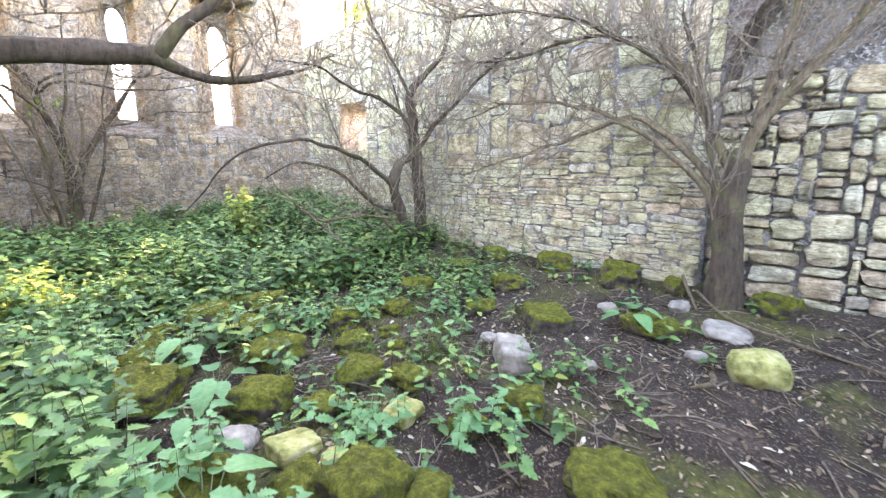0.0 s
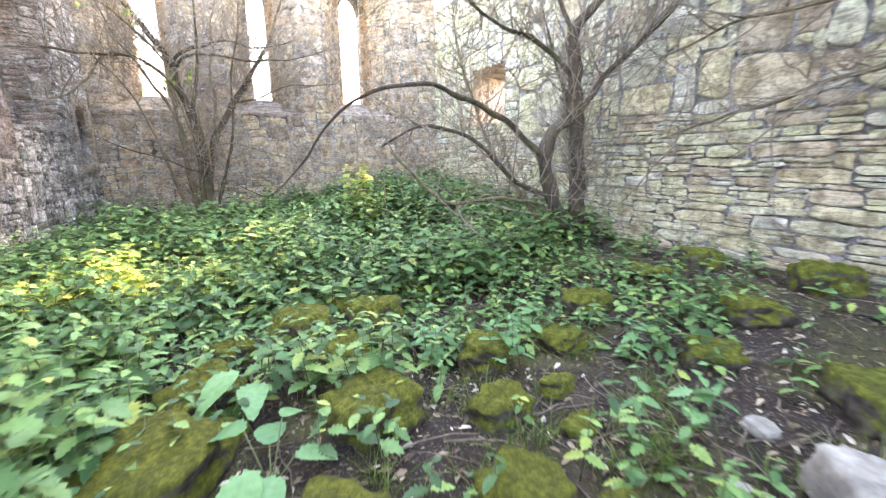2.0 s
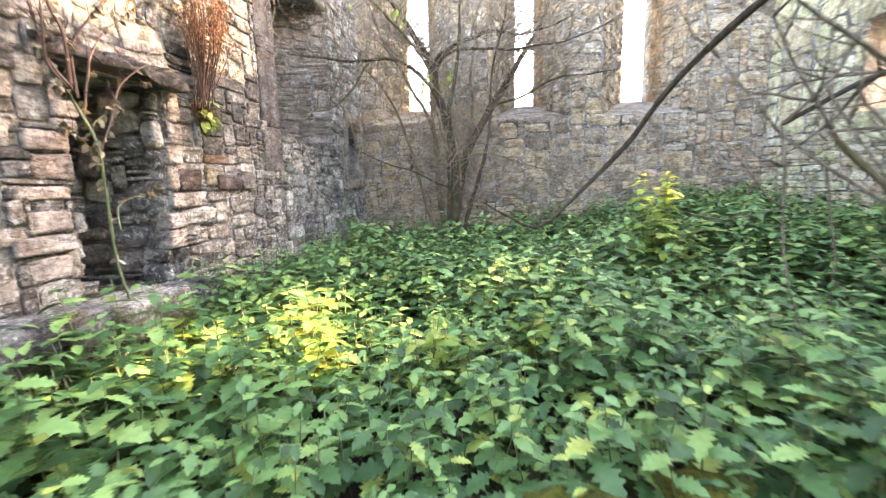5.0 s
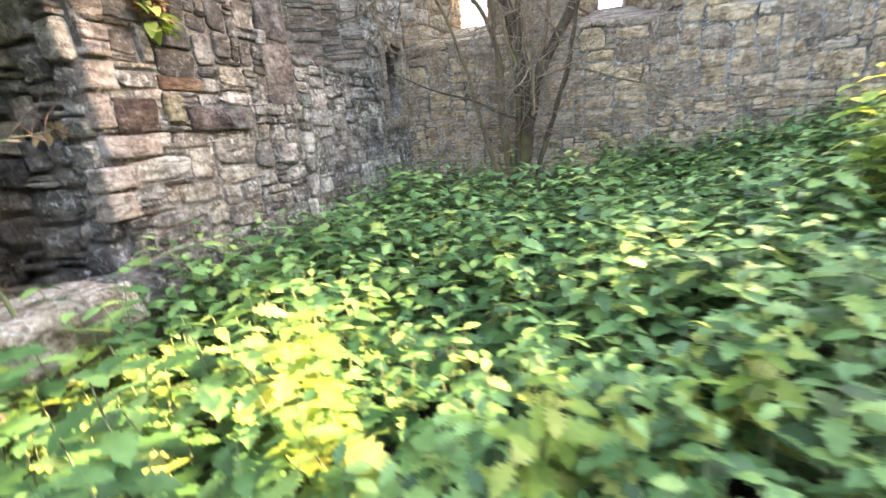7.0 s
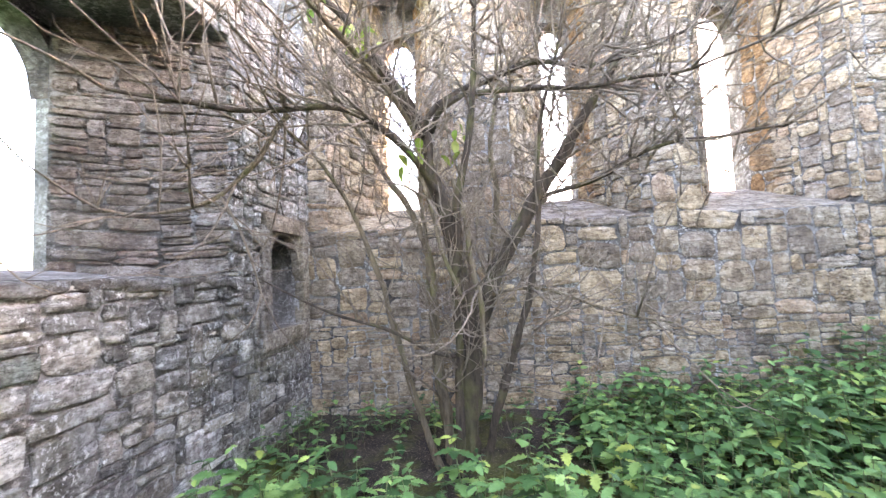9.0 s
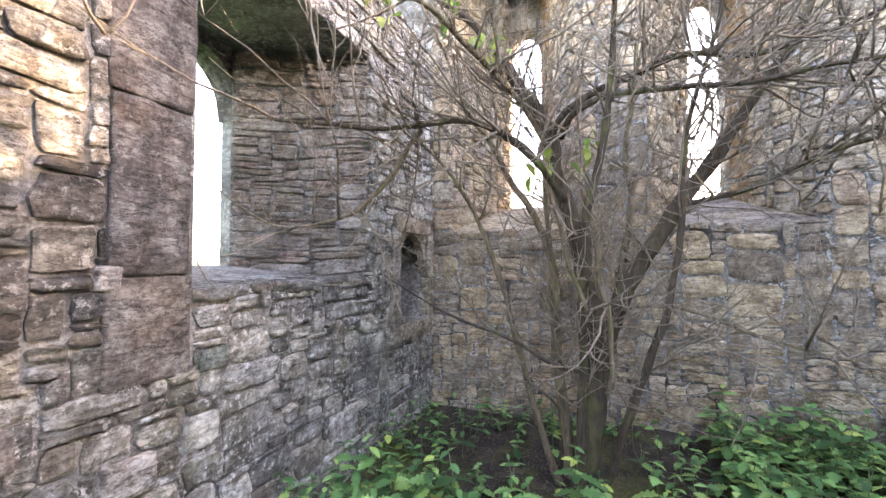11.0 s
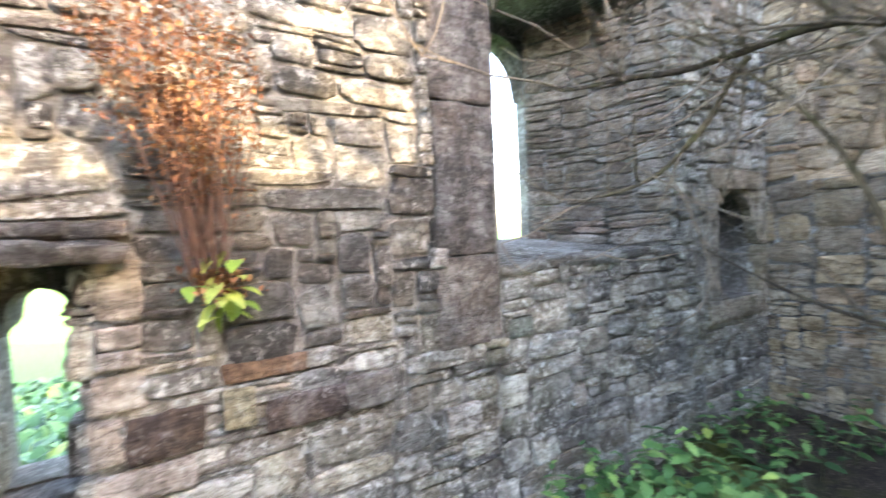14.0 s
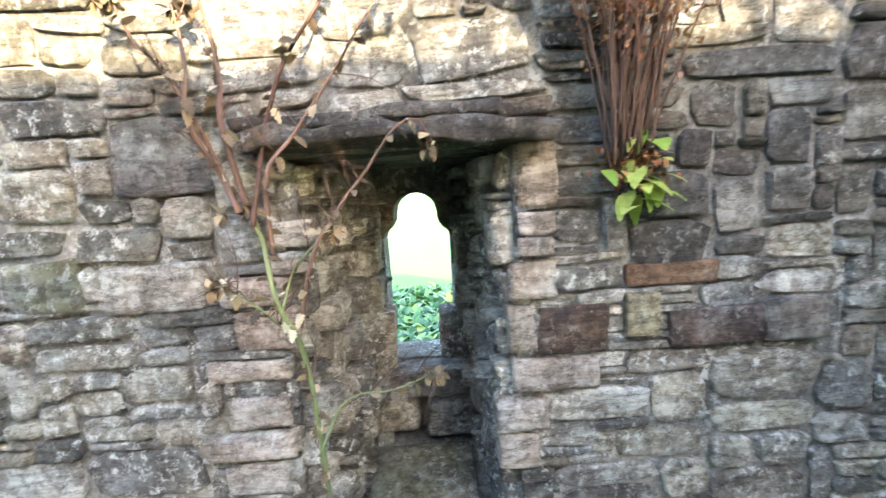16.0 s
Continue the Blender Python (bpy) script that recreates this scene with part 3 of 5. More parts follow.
def tree(name, base, stems, label, twig_count, twig_len, seed, roam=False, group=""):
    """stems: (points, radii, bark). Each stem is a part; the fine twigs are one part."""
    rng = random.Random(seed)
    root = tagged(new(name), label, "tree", group)
    root.location = base
    inv = Matrix.Translation(base).inverted()
    twigs = Heap()
    for n, (pts, radii, mat, count) in enumerate(stems):
        line, rad = spline(pts, radii)
        line = [p + noise.noise_vector(p * 3 + Vector((seed, n, 0))) * 0.03 * min(1, i / 4) for i, p in enumerate(line)]
        heap = Heap()
        heap.add(*tube(line, rad, 14 if max(radii) > 0.12 else 9 if max(radii) > 0.03 else 6, 0.18 if max(radii) > 0.12 else 0.4, seed + n))
        ob = mesh_ob("trunk" if max(radii) > 0.05 else "limb", heap.mesh("limb"), mat, root)
        ob.matrix_parent_inverse = inv
        twig_sprays(twigs, line, 0.0085, int(count * twig_count * 3.2), twig_len * 1.25, rng, depth=3, roam=roam)
    if twigs.v:
        ob = mesh_ob("twig_tangle", twigs.mesh("twig_tangle"), M_TWIG, root, "tangle of fine bare twigs")
        ob.matrix_parent_inverse = inv
        tagged(ob, kind="stuff")
    return root


T1 = (0.66, 9.75, ground_z(0.66, 9.75))
g1 = T1[2] - 0.08
elder_far = tree("elder_tree", T1, [
    ([(0.67, 9.75, g1), (0.78, 9.7, 1.66), (0.64, 9.65, 2.48), (0.48, 9.6, 3.17), (0.25, 9.5, 3.58), (0.04, 9.4, 3.92), (-0.31, 9.3, 4.22)], [0.085, 0.07, 0.058, 0.05, 0.042, 0.03, 0.018], M_BARK, 9),
    ([(0.70, 9.76, g1), (0.80, 9.72, 1.5), (0.94, 9.7, 2.05), (1.21, 9.7, 2.49), (1.48, 9.7, 2.93), (1.65, 9.7, 3.21), (1.96, 9.7, 3.68), (2.2, 9.6, 4.4)], [0.07, 0.06, 0.055, 0.05, 0.044, 0.036, 0.026, 0.01], M_BARK, 10),
    ([(0.6, 9.78, g1), (0.52, 9.8, 1.6), (0.46, 9.8, 2.3), (0.2, 9.75, 2.9), (-0.1, 9.7, 3.4), (-0.4, 9.7, 4.1)], [0.04, 0.035, 0.028, 0.022, 0.016, 0.008], M_BARK_PALE, 8),
    ([(0.74, 9.8, g1), (0.86, 9.85, 1.7), (1.0, 9.9, 2.6), (1.02, 9.95, 3.4), (1.2, 10.0, 4.4)], [0.035, 0.03, 0.024, 0.018, 0.008], M_BARK_PALE, 8),
    ([(0.5, 9.55, 3.1), (0.61, 9.5, 3.3), (1.01, 9.5, 3.46), (1.36, 9.45, 3.53), (1.75, 9.4, 3.44), (2.3, 9.3, 3.6)], [0.026, 0.026, 0.024, 0.02, 0.014, 0.007], M_BARK, 9),
    ([(0.58, 9.5, 3.12), (0.7, 9.3, 3.21), (1.0, 9.3, 3.3), (1.46, 9.2, 3.24), (2.11, 9.2, 3.27), (2.6, 9.1, 3.4)], [0.022, 0.022, 0.02, 0.016, 0.010, 0.005], M_BARK, 9),
    ([(0.60, 9.5, 2.7), (0.42, 9.2, 2.94), (0.09, 9.0, 3.14), (-0.26, 8.9, 3.1), (-0.62, 8.7, 3.10), (-0.82, 8.4, 3.06)], [0.026, 0.024, 0.02, 0.017, 0.014, 0.008], M_BARK, 9),
    ([(-0.2, 8.95, 3.1), (-0.42, 8.9, 2.81), (-0.57, 8.85, 2.62), (-0.72, 8.7, 2.52), (-0.84, 8.5, 2.47)], [0.015, 0.015, 0.013, 0.01, 0.006], M_BARK_PALE, 2),
    ([(0.72, 9.6, 1.55), (0.51, 9.4, 1.64), (0.29, 9.4, 1.75), (-0.09, 9.4, 1.88), (-0.32, 9.4, 1.98), (-0.68, 9.4, 2.18)], [0.014, 0.014, 0.012, 0.01, 0.008, 0.004], M_BARK, 1),
    ([(0.72, 9.4, 2.75), (0.80, 9.3, 2.4), (0.86, 9.25, 1.9), (0.88, 9.2, 1.55)], [0.016, 0.018, 0.018, 0.012], M_BARK_PALE, 1),
    ([(0.50, 9.4, 2.85), (0.58, 9.3, 2.5), (0.70, 9.25, 2.1), (0.76, 9.25, 1.95)], [0.013, 0.014, 0.014, 0.008], M_BARK_PALE, 1),
    ([(0.52, 9.55, 3.0), (0.3, 9.1, 3.35), (0.0, 8.6, 3.6), (-0.4, 8.1, 3.75), (-0.7, 7.7, 3.9)], [0.02, 0.018, 0.015, 0.011, 0.006], M_BARK_PALE, 9),
    ([(1.3, 9.7, 2.65), (1.7, 9.6, 2.75), (2.2, 9.6, 2.95), (2.9, 9.5, 3.0)], [0.018, 0.016, 0.012, 0.006], M_BARK, 8),
    ([(0.78, 9.7, g1), (1.05, 9.6, 1.5), (1.25, 9.5, 2.2), (1.3, 9.4, 3.0), (1.5, 9.3, 3.9)], [0.03, 0.026, 0.022, 0.016, 0.008], M_BARK, 7),
    ([(0.56, 9.7, g1), (0.3, 9.6, 1.5), (0.15, 9.5, 2.2), (-0.1, 9.4, 2.8), (-0.5, 9.3, 3.3)], [0.028, 0.024, 0.02, 0.014, 0.007], M_BARK_PALE, 2),
    ([(0.68, 9.68, g1), (0.70, 9.5, 1.6), (0.75, 9.3, 2.5), (0.9, 9.2, 3.4), (0.95, 9.0, 4.2)], [0.032, 0.028, 0.024, 0.018, 0.008], M_BARK, 7),
    ([(0.62, 9.8, g1), (0.45, 9.95, 1.8), (0.4, 10.1, 2.8), (0.3, 10.2, 3.8)], [0.024, 0.02, 0.015, 0.008], M_BARK_PALE, 6),
    ([(0.85, 9.7, 1.95), (1.2, 9.6, 2.0), (1.7, 9.5, 1.85), (2.1, 9.5, 1.75)], [0.012, 0.011, 0.008, 0.004], M_BARK_PALE, 4),
], "bare many-stemmed elder shrub against the far wall", 1.5, 0.75, 11)

T2 = (4.86, 5.6, ground_z(4.86, 5.6))
g2 = T2[2] - 0.06
elder_mid = tree("elder_tree", T2, [
    ([(4.82, 5.6, g2), (4.56, 5.58, 1.19), (4.36, 5.56, 1.71), (4.52, 5.58, 2.02), (4.80, 5.6, 2.14)], [0.10, 0.085, 0.075, 0.065, 0.05], M_BARK, 2),
    ([(4.93, 5.6, g2), (4.88, 5.6, 1.85), (4.78, 5.6, 2.56), (4.70, 5.55, 3.03), (4.9, 5.4, 3.35), (5.1, 5.2, 3.7), (5.1, 5.1, 4.4)], [0.105, 0.088, 0.075, 0.062, 0.042, 0.028, 0.012], M_BARK, 8),
    ([(4.80, 5.6, 2.14), (4.95, 5.4, 2.5), (5.15, 5.0, 2.9), (5.2, 4.4, 3.3), (5.2, 3.6, 3.6)], [0.035, 0.03, 0.024, 0.018, 0.01], M_BARK, 9),
    ([(4.40, 5.55, 1.66), (3.87, 5.4, 2.02), (3.27, 5.1, 2.18), (2.75, 4.82, 2.27), (2.27, 4.66, 2.22), (2.02, 4.98, 2.08), (1.79, 5.28, 1.76), (1.60, 5.33, 1.54), (1.47, 5.25, 1.46), (1.37, 5.2, 1.51), (1.27, 5.18, 1.57)], [0.04, 0.032, 0.025, 0.018, 0.014, 0.011, 0.0085, 0.007, 0.006, 0.004, 0.0025], M_BARK, 0),
    ([(4.55, 5.58, 1.25), (4.04, 5.6, 1.45), (3.47, 5.6, 1.91), (2.9, 5.6, 2.03), (2.51, 5.6, 1.85)], [0.028, 0.024, 0.02, 0.014, 0.008], M_BARK, 3),
    ([(4.3, 5.55, 1.2), (3.7, 5.4, 1.32), (3.08, 5.4, 1.31), (2.7, 5.4, 1.63), (2.54, 5.4, 1.80)], [0.02, 0.02, 0.018, 0.014, 0.008], M_BARK_PALE, 2),
    ([(4.75, 5.6, 2.6), (4.3, 5.6, 2.9), (3.7, 5.5, 3.0), (3.1, 5.4, 3.2), (2.6, 5.3, 3.15)], [0.03, 0.024, 0.018, 0.013, 0.007], M_BARK, 5),
    ([(4.70, 5.55, 3.0), (4.4, 5.6, 3.5), (4.1, 5.7, 4.1), (3.9, 5.8, 4.8)], [0.028, 0.022, 0.016, 0.008], M_BARK, 9),
    ([(4.95, 5.65, g2), (5.0, 5.8, 1.5), (5.05, 6.0, 2.3), (4.9, 6.2, 3.1), (4.8, 6.4, 3.9)], [0.03, 0.026, 0.022, 0.016, 0.008], M_BARK, 9),
    ([(4.7, 5.65, g2), (4.4, 5.9, 1.2), (4.1, 6.2, 1.8), (3.9, 6.5, 2.6), (3.8, 6.7, 3.4)], [0.025, 0.022, 0.018, 0.014, 0.008], M_BARK_PALE, 9),
], "bare crooked elder tree with two dark trunks near the wall", 2.6, 0.8, 23)

T3 = (5.08, 1.38, ground_z(5.08, 1.38))
g3 = T3[2] - 0.06
elder_near = tree("elder_tree", T3, [
    ([(5.08, 1.34, g3), (5.08, 1.37, 1.1), (5.08, 1.39, 1.4), (5.08, 1.40, 1.75), (5.1, 1.38, 2.0), (5.1, 1.37, 2.15)], [0.17, 0.13, 0.12, 0.115, 0.10, 0.04], M_BARK, 0),
    ([(5.1, 1.36, 1.95), (5.1, 1.26, 2.52), (5.1, 1.14, 3.01), (5.1, 1.1, 3.5), (5.05, 1.0, 4.3)], [0.05, 0.042, 0.036, 0.03, 0.018], M_BARK_PALE, 7),
    ([(5.1, 1.37, 1.95), (5.1, 1.27, 2.29), (5.1, 1.0, 2.7), (5.1, 0.81, 2.94), (5.0, 0.5, 3.4)], [0.055, 0.046, 0.04, 0.034, 0.02], M_BARK_PALE, 6),
    ([(5.1, 1.42, 1.95), (5.1, 1.67, 2.46), (5.1, 2.13, 3.17), (5.1, 2.32, 3.56), (5.0, 2.7, 4.3)], [0.05, 0.042, 0.034, 0.028, 0.015], M_BARK_PALE, 8),
    ([(5.08, 1.46, 1.75), (5.0, 1.96, 2.30), (5.0, 2.41, 2.46), (5.0, 3.05, 2.27), (4.98, 4.6, 1.90)], [0.04, 0.034, 0.028, 0.018, 0.008], M_BARK_PALE, 4),
    ([(5.05, 1.46, 1.6), (4.98, 1.8, 2.02), (4.95, 2.3, 2.4), (4.9, 2.9, 2.62), (4.9, 3.8, 2.75), (4.9, 4.6, 2.6)], [0.035, 0.03, 0.026, 0.02, 0.013, 0.007], M_BARK_PALE, 7),
    ([(5.05, 1.3, g3), (4.98, 1.42, 1.2), (5.0, 1.5, 1.8), (5.0, 1.65, 2.5), (4.95, 1.9, 3.3)], [0.05, 0.042, 0.034, 0.026, 0.014], M_BARK, 7),
    ([(5.1, 1.7, 2.5), (4.8, 2.0, 2.9), (4.4, 2.4, 3.2), (3.9, 2.8, 3.3), (3.4, 3.2, 3.25)], [0.026, 0.022, 0.018, 0.013, 0.007], M_BARK, 9),
    ([(5.1, 2.1, 3.15), (4.9, 2.9, 3.3), (4.7, 3.7, 3.2), (4.5, 4.4, 3.25)], [0.022, 0.018, 0.014, 0.007], M_BARK, 9),
], "bare elder tree with a thick pale trunk beside the wall", 2.2, 0.75, 37)

T4 = (-0.42, 2.5, ground_z(-0.42, 2.5))
elder_left = tree("elder_tree", T4, [
    ([(-0.42, 2.5, T4[2] - 0.05), (-0.4, 2.5, 1.3), (-0.25, 2.55, 2.0), (0.1, 2.6, 2.34), (0.55, 2.6, 2.43), (0.83, 2.6, 2.47), (1.06, 2.6, 2.5)], [0.1, 0.09, 0.075, 0.06, 0.05, 0.046, 0.042], M_BARK, 0),
    ([(1.04, 2.6, 2.49), (1.14, 2.6, 2.45), (1.25, 2.6, 2.42), (1.46, 2.6, 2.44), (1.7, 2.6, 2.51)], [0.032, 0.026, 0.022, 0.018, 0.012], M_BARK, 3),
    ([(1.08, 2.6, 2.49), (1.19, 2.6, 2.65), (1.34, 2.6, 2.80), (1.5, 2.7, 3.1), (1.8, 2.9, 3.5)], [0.034, 0.03, 0.026, 0.02, 0.01], M_BARK, 5),
    ([(0.2, 2.6, 2.38), (0.5, 2.8, 2.7), (0.9, 3.0, 2.9), (1.4, 3.2, 3.0)], [0.02, 0.016, 0.012, 0.006], M_BARK, 7),
], "dark overhanging elder limb with rough bark", 1.2, 0.5, 41)

# unseen tree, added outside to cast dappled shade on the north wall
outer_tree = tree("dapple_tree", (7.9, 12.9, ground_z(7.9, 12.9)), [
    ([(7.9, 12.9, 0.3), (7.8, 12.8, 2.5), (7.5, 12.3, 4.2), (7.2, 11.8, 5.6), (7.0, 11.4, 6.7)], [0.16, 0.13, 0.10, 0.07, 0.03], M_BARK, 9),
    ([(7.5, 12.3, 4.0), (7.3, 11.5, 4.9), (7.2, 10.9, 5.5), (7.2, 10.5, 5.9)], [0.07, 0.05, 0.035, 0.015], M_BARK, 10),
    ([(7.45, 12.2, 4.4), (7.6, 11.7, 5.3), (7.6, 11.2, 6.0), (7.4, 10.8, 6.6)], [0.06, 0.045, 0.03, 0.015], M_BARK, 10),
    ([(7.3, 11.95, 5.2), (7.1, 11.3, 5.6), (6.9, 10.8, 5.8), (6.9, 10.5, 6.2)], [0.05, 0.035, 0.025, 0.01], M_BARK, 10),
], "unseen tree added outside the wall to dapple the sun", 0.7, 0.7, 57, roam=True)
crown = Heap()
rng = random.Random(8)
# leaf clumps set along the sun's way, sized for their shadows
clumps = [Vector((7.1 + rng.gauss(0, 0.12), rng.uniform(10.3, 11.75), rng.uniform(5.35, 6.9))) for _ in range(34)]
for n in range(1300):
    p = clumps[n % 34] + Vector((rng.gauss(0, 0.08), rng.gauss(0, 0.10), rng.gauss(0, 0.08)))
    crown.add(*[(LEAF_FLAT[0] * rng.uniform(0.07, 0.13)) @ np.array(Euler((rng.uniform(-2, 2), 0, rng.uniform(0, 6.3))).to_matrix()).T + np.array(p), LEAF_FLAT[1]])
ob = tagged(mesh_ob("crown", crown.mesh("crown"), M_PALE_LEAF, outer_tree, "added leaf clumps that break up the sun on the wall"), kind="stuff")
ob.matrix_parent_inverse = Matrix.Translation(outer_tree.location).inverted()

# ---- things: rubble ----


def rubble(x, y, w, seed, mat, label, flat=0.6, rough=0.26, blocky=0.6, turn=0.0, sink=0.3, name="rubble_stone"):
    bm = bmesh.new()
    bmesh.ops.create_icosphere(bm, subdivisions=4, radius=0.5)
    r = random.Random(seed)
    sx, sy = r.uniform(0.85, 1.15), r.uniform(0.7, 1.0)
    off = Vector((seed * 3.7, seed * 1.3, 0))
    for v in bm.verts:
        p = v.co.normalized()
        if blocky:
            m = max(abs(p.x), abs(p.y), abs(p.z))
            p = p.lerp(p / m * 0.82, blocky)
        d = 1 + rough * noise.fractal(p * 1.6 + off, 0.9, 2.2, 4) + 0.05 * noise.noise(p * 9 + off)
        v.co = Vector((p.x * sx, p.y * sy, p.z * flat)) * 0.5 * w * d
    ob = part(name, bm, mat, None, label, True)
    ob.location = (x, y, ground_z(x, y) + flat * w * 0.5 * (1 - 2 * sink))
    ob.rotation_euler = (r.uniform(-0.15, 0.15), r.uniform(-0.15, 0.15), turn or r.uniform(0, 3))
    return tagged(ob, "", "stone", "fallen stones on the floor")


MOSSY = "moss-covered fallen stone half sunk in soil"
for n, (x, y, w, fl) in enumerate([
    (1.58, 4.71, 0.50, 0.6), (1.81, 4.11, 0.34, 0.7), (1.75, 3.51, 0.54, 0.5), (2.32, 3.23, 0.36, 0.65), (1.44, 2.83, 0.38, 0.8),
    (2.07, 2.71, 0.34, 0.7), (2.29, 2.41, 0.33, 0.6), (1.54, 1.74, 0.42, 0.7), (3.64, 4.05, 0.42, 0.6), (4.26, 3.2, 0.42, 0.5),
    (4.25, 1.62, 0.50, 0.4), (1.32, 1.94, 0.26, 0.8), (5.05, 2.3, 0.5, 0.7), (5.12, 3.2, 0.5, 0.65), (2.65, 5.1, 0.4, 0.7),
    (5.0, 4.07, 0.38, 0.7), (2.34, 0.98, 0.45, 0.45), (2.21, 1.78, 0.24, 0.6), (0.86, 3.47, 0.60, 0.5), (1.73, 1.52, 0.26, 0.7),
    (3.67, 3.07, 0.36, 0.5), (2.72, 3.29, 0.24, 0.5), (1.71, 2.54, 0.22, 0.6), (2.62, 1.70, 0.32, 0.6), (5.15, 0.98, 0.36, 0.7),
    (5.1, 1.78, 0.26, 0.8), (1.0, 3.95, 0.4, 0.7), (2.55, 2.94, 0.2, 0.6), (0.95, 2.2, 0.55, 0.45), (2.0, 5.0, 0.35, 0.7),
    (1.15, 4.4, 0.34, 0.8), (3.1, 3.7, 0.4, 0.5), (4.5, 4.2, 0.4, 0.5), (2.1, 4.6, 0.42, 0.8), (2.55, 3.75, 0.36, 0.7)]):
    rubble(x, y, w, n + 1, M_MOSSY, MOSSY, fl)
rubble(3.79, 2.36, 0.52, 61, M_MOSSY, "square moss-covered block leaning in the soil", 0.45, 0.08, 0.8)
rubble(3.05, 2.14, 0.38, 62, M_BARE, "bare grey squared stone block on the soil", 0.64, 0.05, 0.8, 0.9, 0.16)
rubble(2.03, 2.13, 0.27, 63, M_ALGAE, "yellow-green stained squared stone on the soil", 0.4, 0.08, 0.8, 0.3, 0.15)
rubble(1.42, 2.27, 0.29, 64, M_ALGAE, "yellow-green stained stone slab on the soil", 0.4, 0.08, 0.8, 0.1, 0.15)
rubble(1.52, 2.01, 0.15, 65, M_ALGAE, "small pointed yellowish stone on the soil", 0.9, 0.12, 0.3, 0.2, 0.2)
rubble(3.86, 0.80, 0.44, 66, M_ALGAE, "pale yellow-green stained stone in the soil", 0.6, 0.12, 0.4, 0.4, 0.3)
rubble(4.5, 1.15, 0.42, 67, M_BARE, "flat grey stone lying in the soil", 0.3, 0.12, 0.4, 0.4, 0.35)
rubble(1.2, 2.55, 0.26, 68, M_BARE, "pale grey stone among the leaves", 0.5, 0.1, 0.5, 0.9, 0.2)
for n, (x, y, w) in enumerate(((4.0, 1.2, 0.16), (4.4, 2.1, 0.2), (3.4, 1.7, 0.12), (4.75, 1.6, 0.2), (3.3, 2.6, 0.15), (2.8, 2.4, 0.1))):
    rubble(x, y, w, 80 + n, M_BARE, "small grey stone on the soil", 0.5, 0.12, 0.4)

# wall foot ledge under the niche
for n, (y0, y1, z0, z1, d) in enumerate(((4.3, 4.98, 0.86, 1.08, 0.24), (4.99, 5.56, 0.86, 1.06, 0.26), (5.57, 6.12, 0.80, 1.02, 0.28), (6.13, 6.5, 0.80, 1.0, 0.22), (4.5, 5.1, 0.5, 0.85, 0.2), (5.11, 5.62, 0.5, 0.85, 0.22), (5.63, 6.3, 0.5, 0.79, 0.2))):
    bm = bmesh.new()
    worn_block(bm, (d + 0.1, y1 - y0 - 0.015, z1 - z0 - 0.01), (LX + d / 2 - 0.05, (y0 + y1) / 2, (z0 + z1) / 2), 0.03, 0.02, 20 + n)
    part("ledge_stone", bm, M_STONE_L, wall_north, smooth=True)

# niche: lintel slab, jamb stones, floor slab, light surround
bm = bmesh.new()
worn_block(bm, (1.08, 0.92, 0.055), (LX - 0.40, 6.03, 2.335), 0.015, 0.05, 5, 8)
part("lintel", bm, M_LINTEL, wall_north, "dark projecting slate lintel slab", True)
for n, (y, w, z, d) in enumerate(((5.72, 0.36, 2.395, 0.08), (6.12, 0.42, 2.402, 0.1), (6.38, 0.2, 2.398, 0.07))):
    bm = bmesh.new()
    worn_block(bm, (0.3, w, 0.045), (LX - 0.15 + d * 0.8, y, z), 0.012, 0.02, 130 + n, 4)
    part("lintel_flake", bm, M_LINTEL, wall_north, smooth=True)
bm = bmesh.new()
worn_block(bm, (0.55, 0.46, 0.09), (-1.28, 6.0, 0.90), 0.03, 0.015, 8, 4)
part("niche_slab", bm, M_SLATE, wall_north, "grey worn floor slab of the niche", True)
for n, (y, z, sy, sz) in enumerate(((5.80, 1.43, 0.16, 0.30), (6.19, 1.44, 0.15, 0.26), (5.78, 1.68, 0.11, 0.18), (6.26, 1.68, 0.12, 0.2), (5.77, 1.87, 0.12, 0.18), (6.27, 1.88, 0.12, 0.18), (6.02, 1.18, 0.46, 0.15), (5.85, 1.02, 0.24, 0.16), (6.15, 1.0, 0.26, 0.18))):
    bm = bmesh.new()
    worn_block(bm, (0.2, sy, sz), (-1.78 + 0.02 * (n % 3), y, z), 0.025, 0.018, 30 + n)
    part("jamb_stone", bm, M_STONE_L, wall_north, smooth=True)
# piscina surround
bm = bmesh.new()
arch_fill(bm, LX - 0.06, PISCINA[0], PISCINA[1], 2.18, 2.56, 0.075, 1.0)
part("piscina_head", bm, M_ASHLAR, wall_north, "carved pointed head of a small wall niche")
for n, (y0, y1, z0, z1) in enumerate(((9.89, 10.03, 1.70, 2.12), (9.89, 10.03, 2.125, 2.6), (10.64, 10.78, 1.70, 2.12), (10.64, 10.78, 2.125, 2.6), (9.95, 10.72, 2.565, 2.72), (9.9, 10.76, 1.56, 1.71))):
    bm = bmesh.new()
    worn_block(bm, (0.10, y1 - y0, z1 - z0), (LX, (y0 + y1) / 2, (z0 + z1) / 2), 0.01, 0.005, 50 + n)
    part("surround_block", bm, M_ASHLAR, wall_north, smooth=True)
# sill stones of the lancet
for n in range(5):
    bm = bmesh.new()
    worn_block(bm, (0.36, 0.31, 0.06), (LX - 0.15, 8.16 + 0.31 * n, 2.135 + 0.012 * (n % 2)), 0.02, 0.025, 70 + n, 4)
    part("sill_stone", bm, M_SLATE, wall_north, "greenish weathered sill stone", True)

# ---- things: plants ----


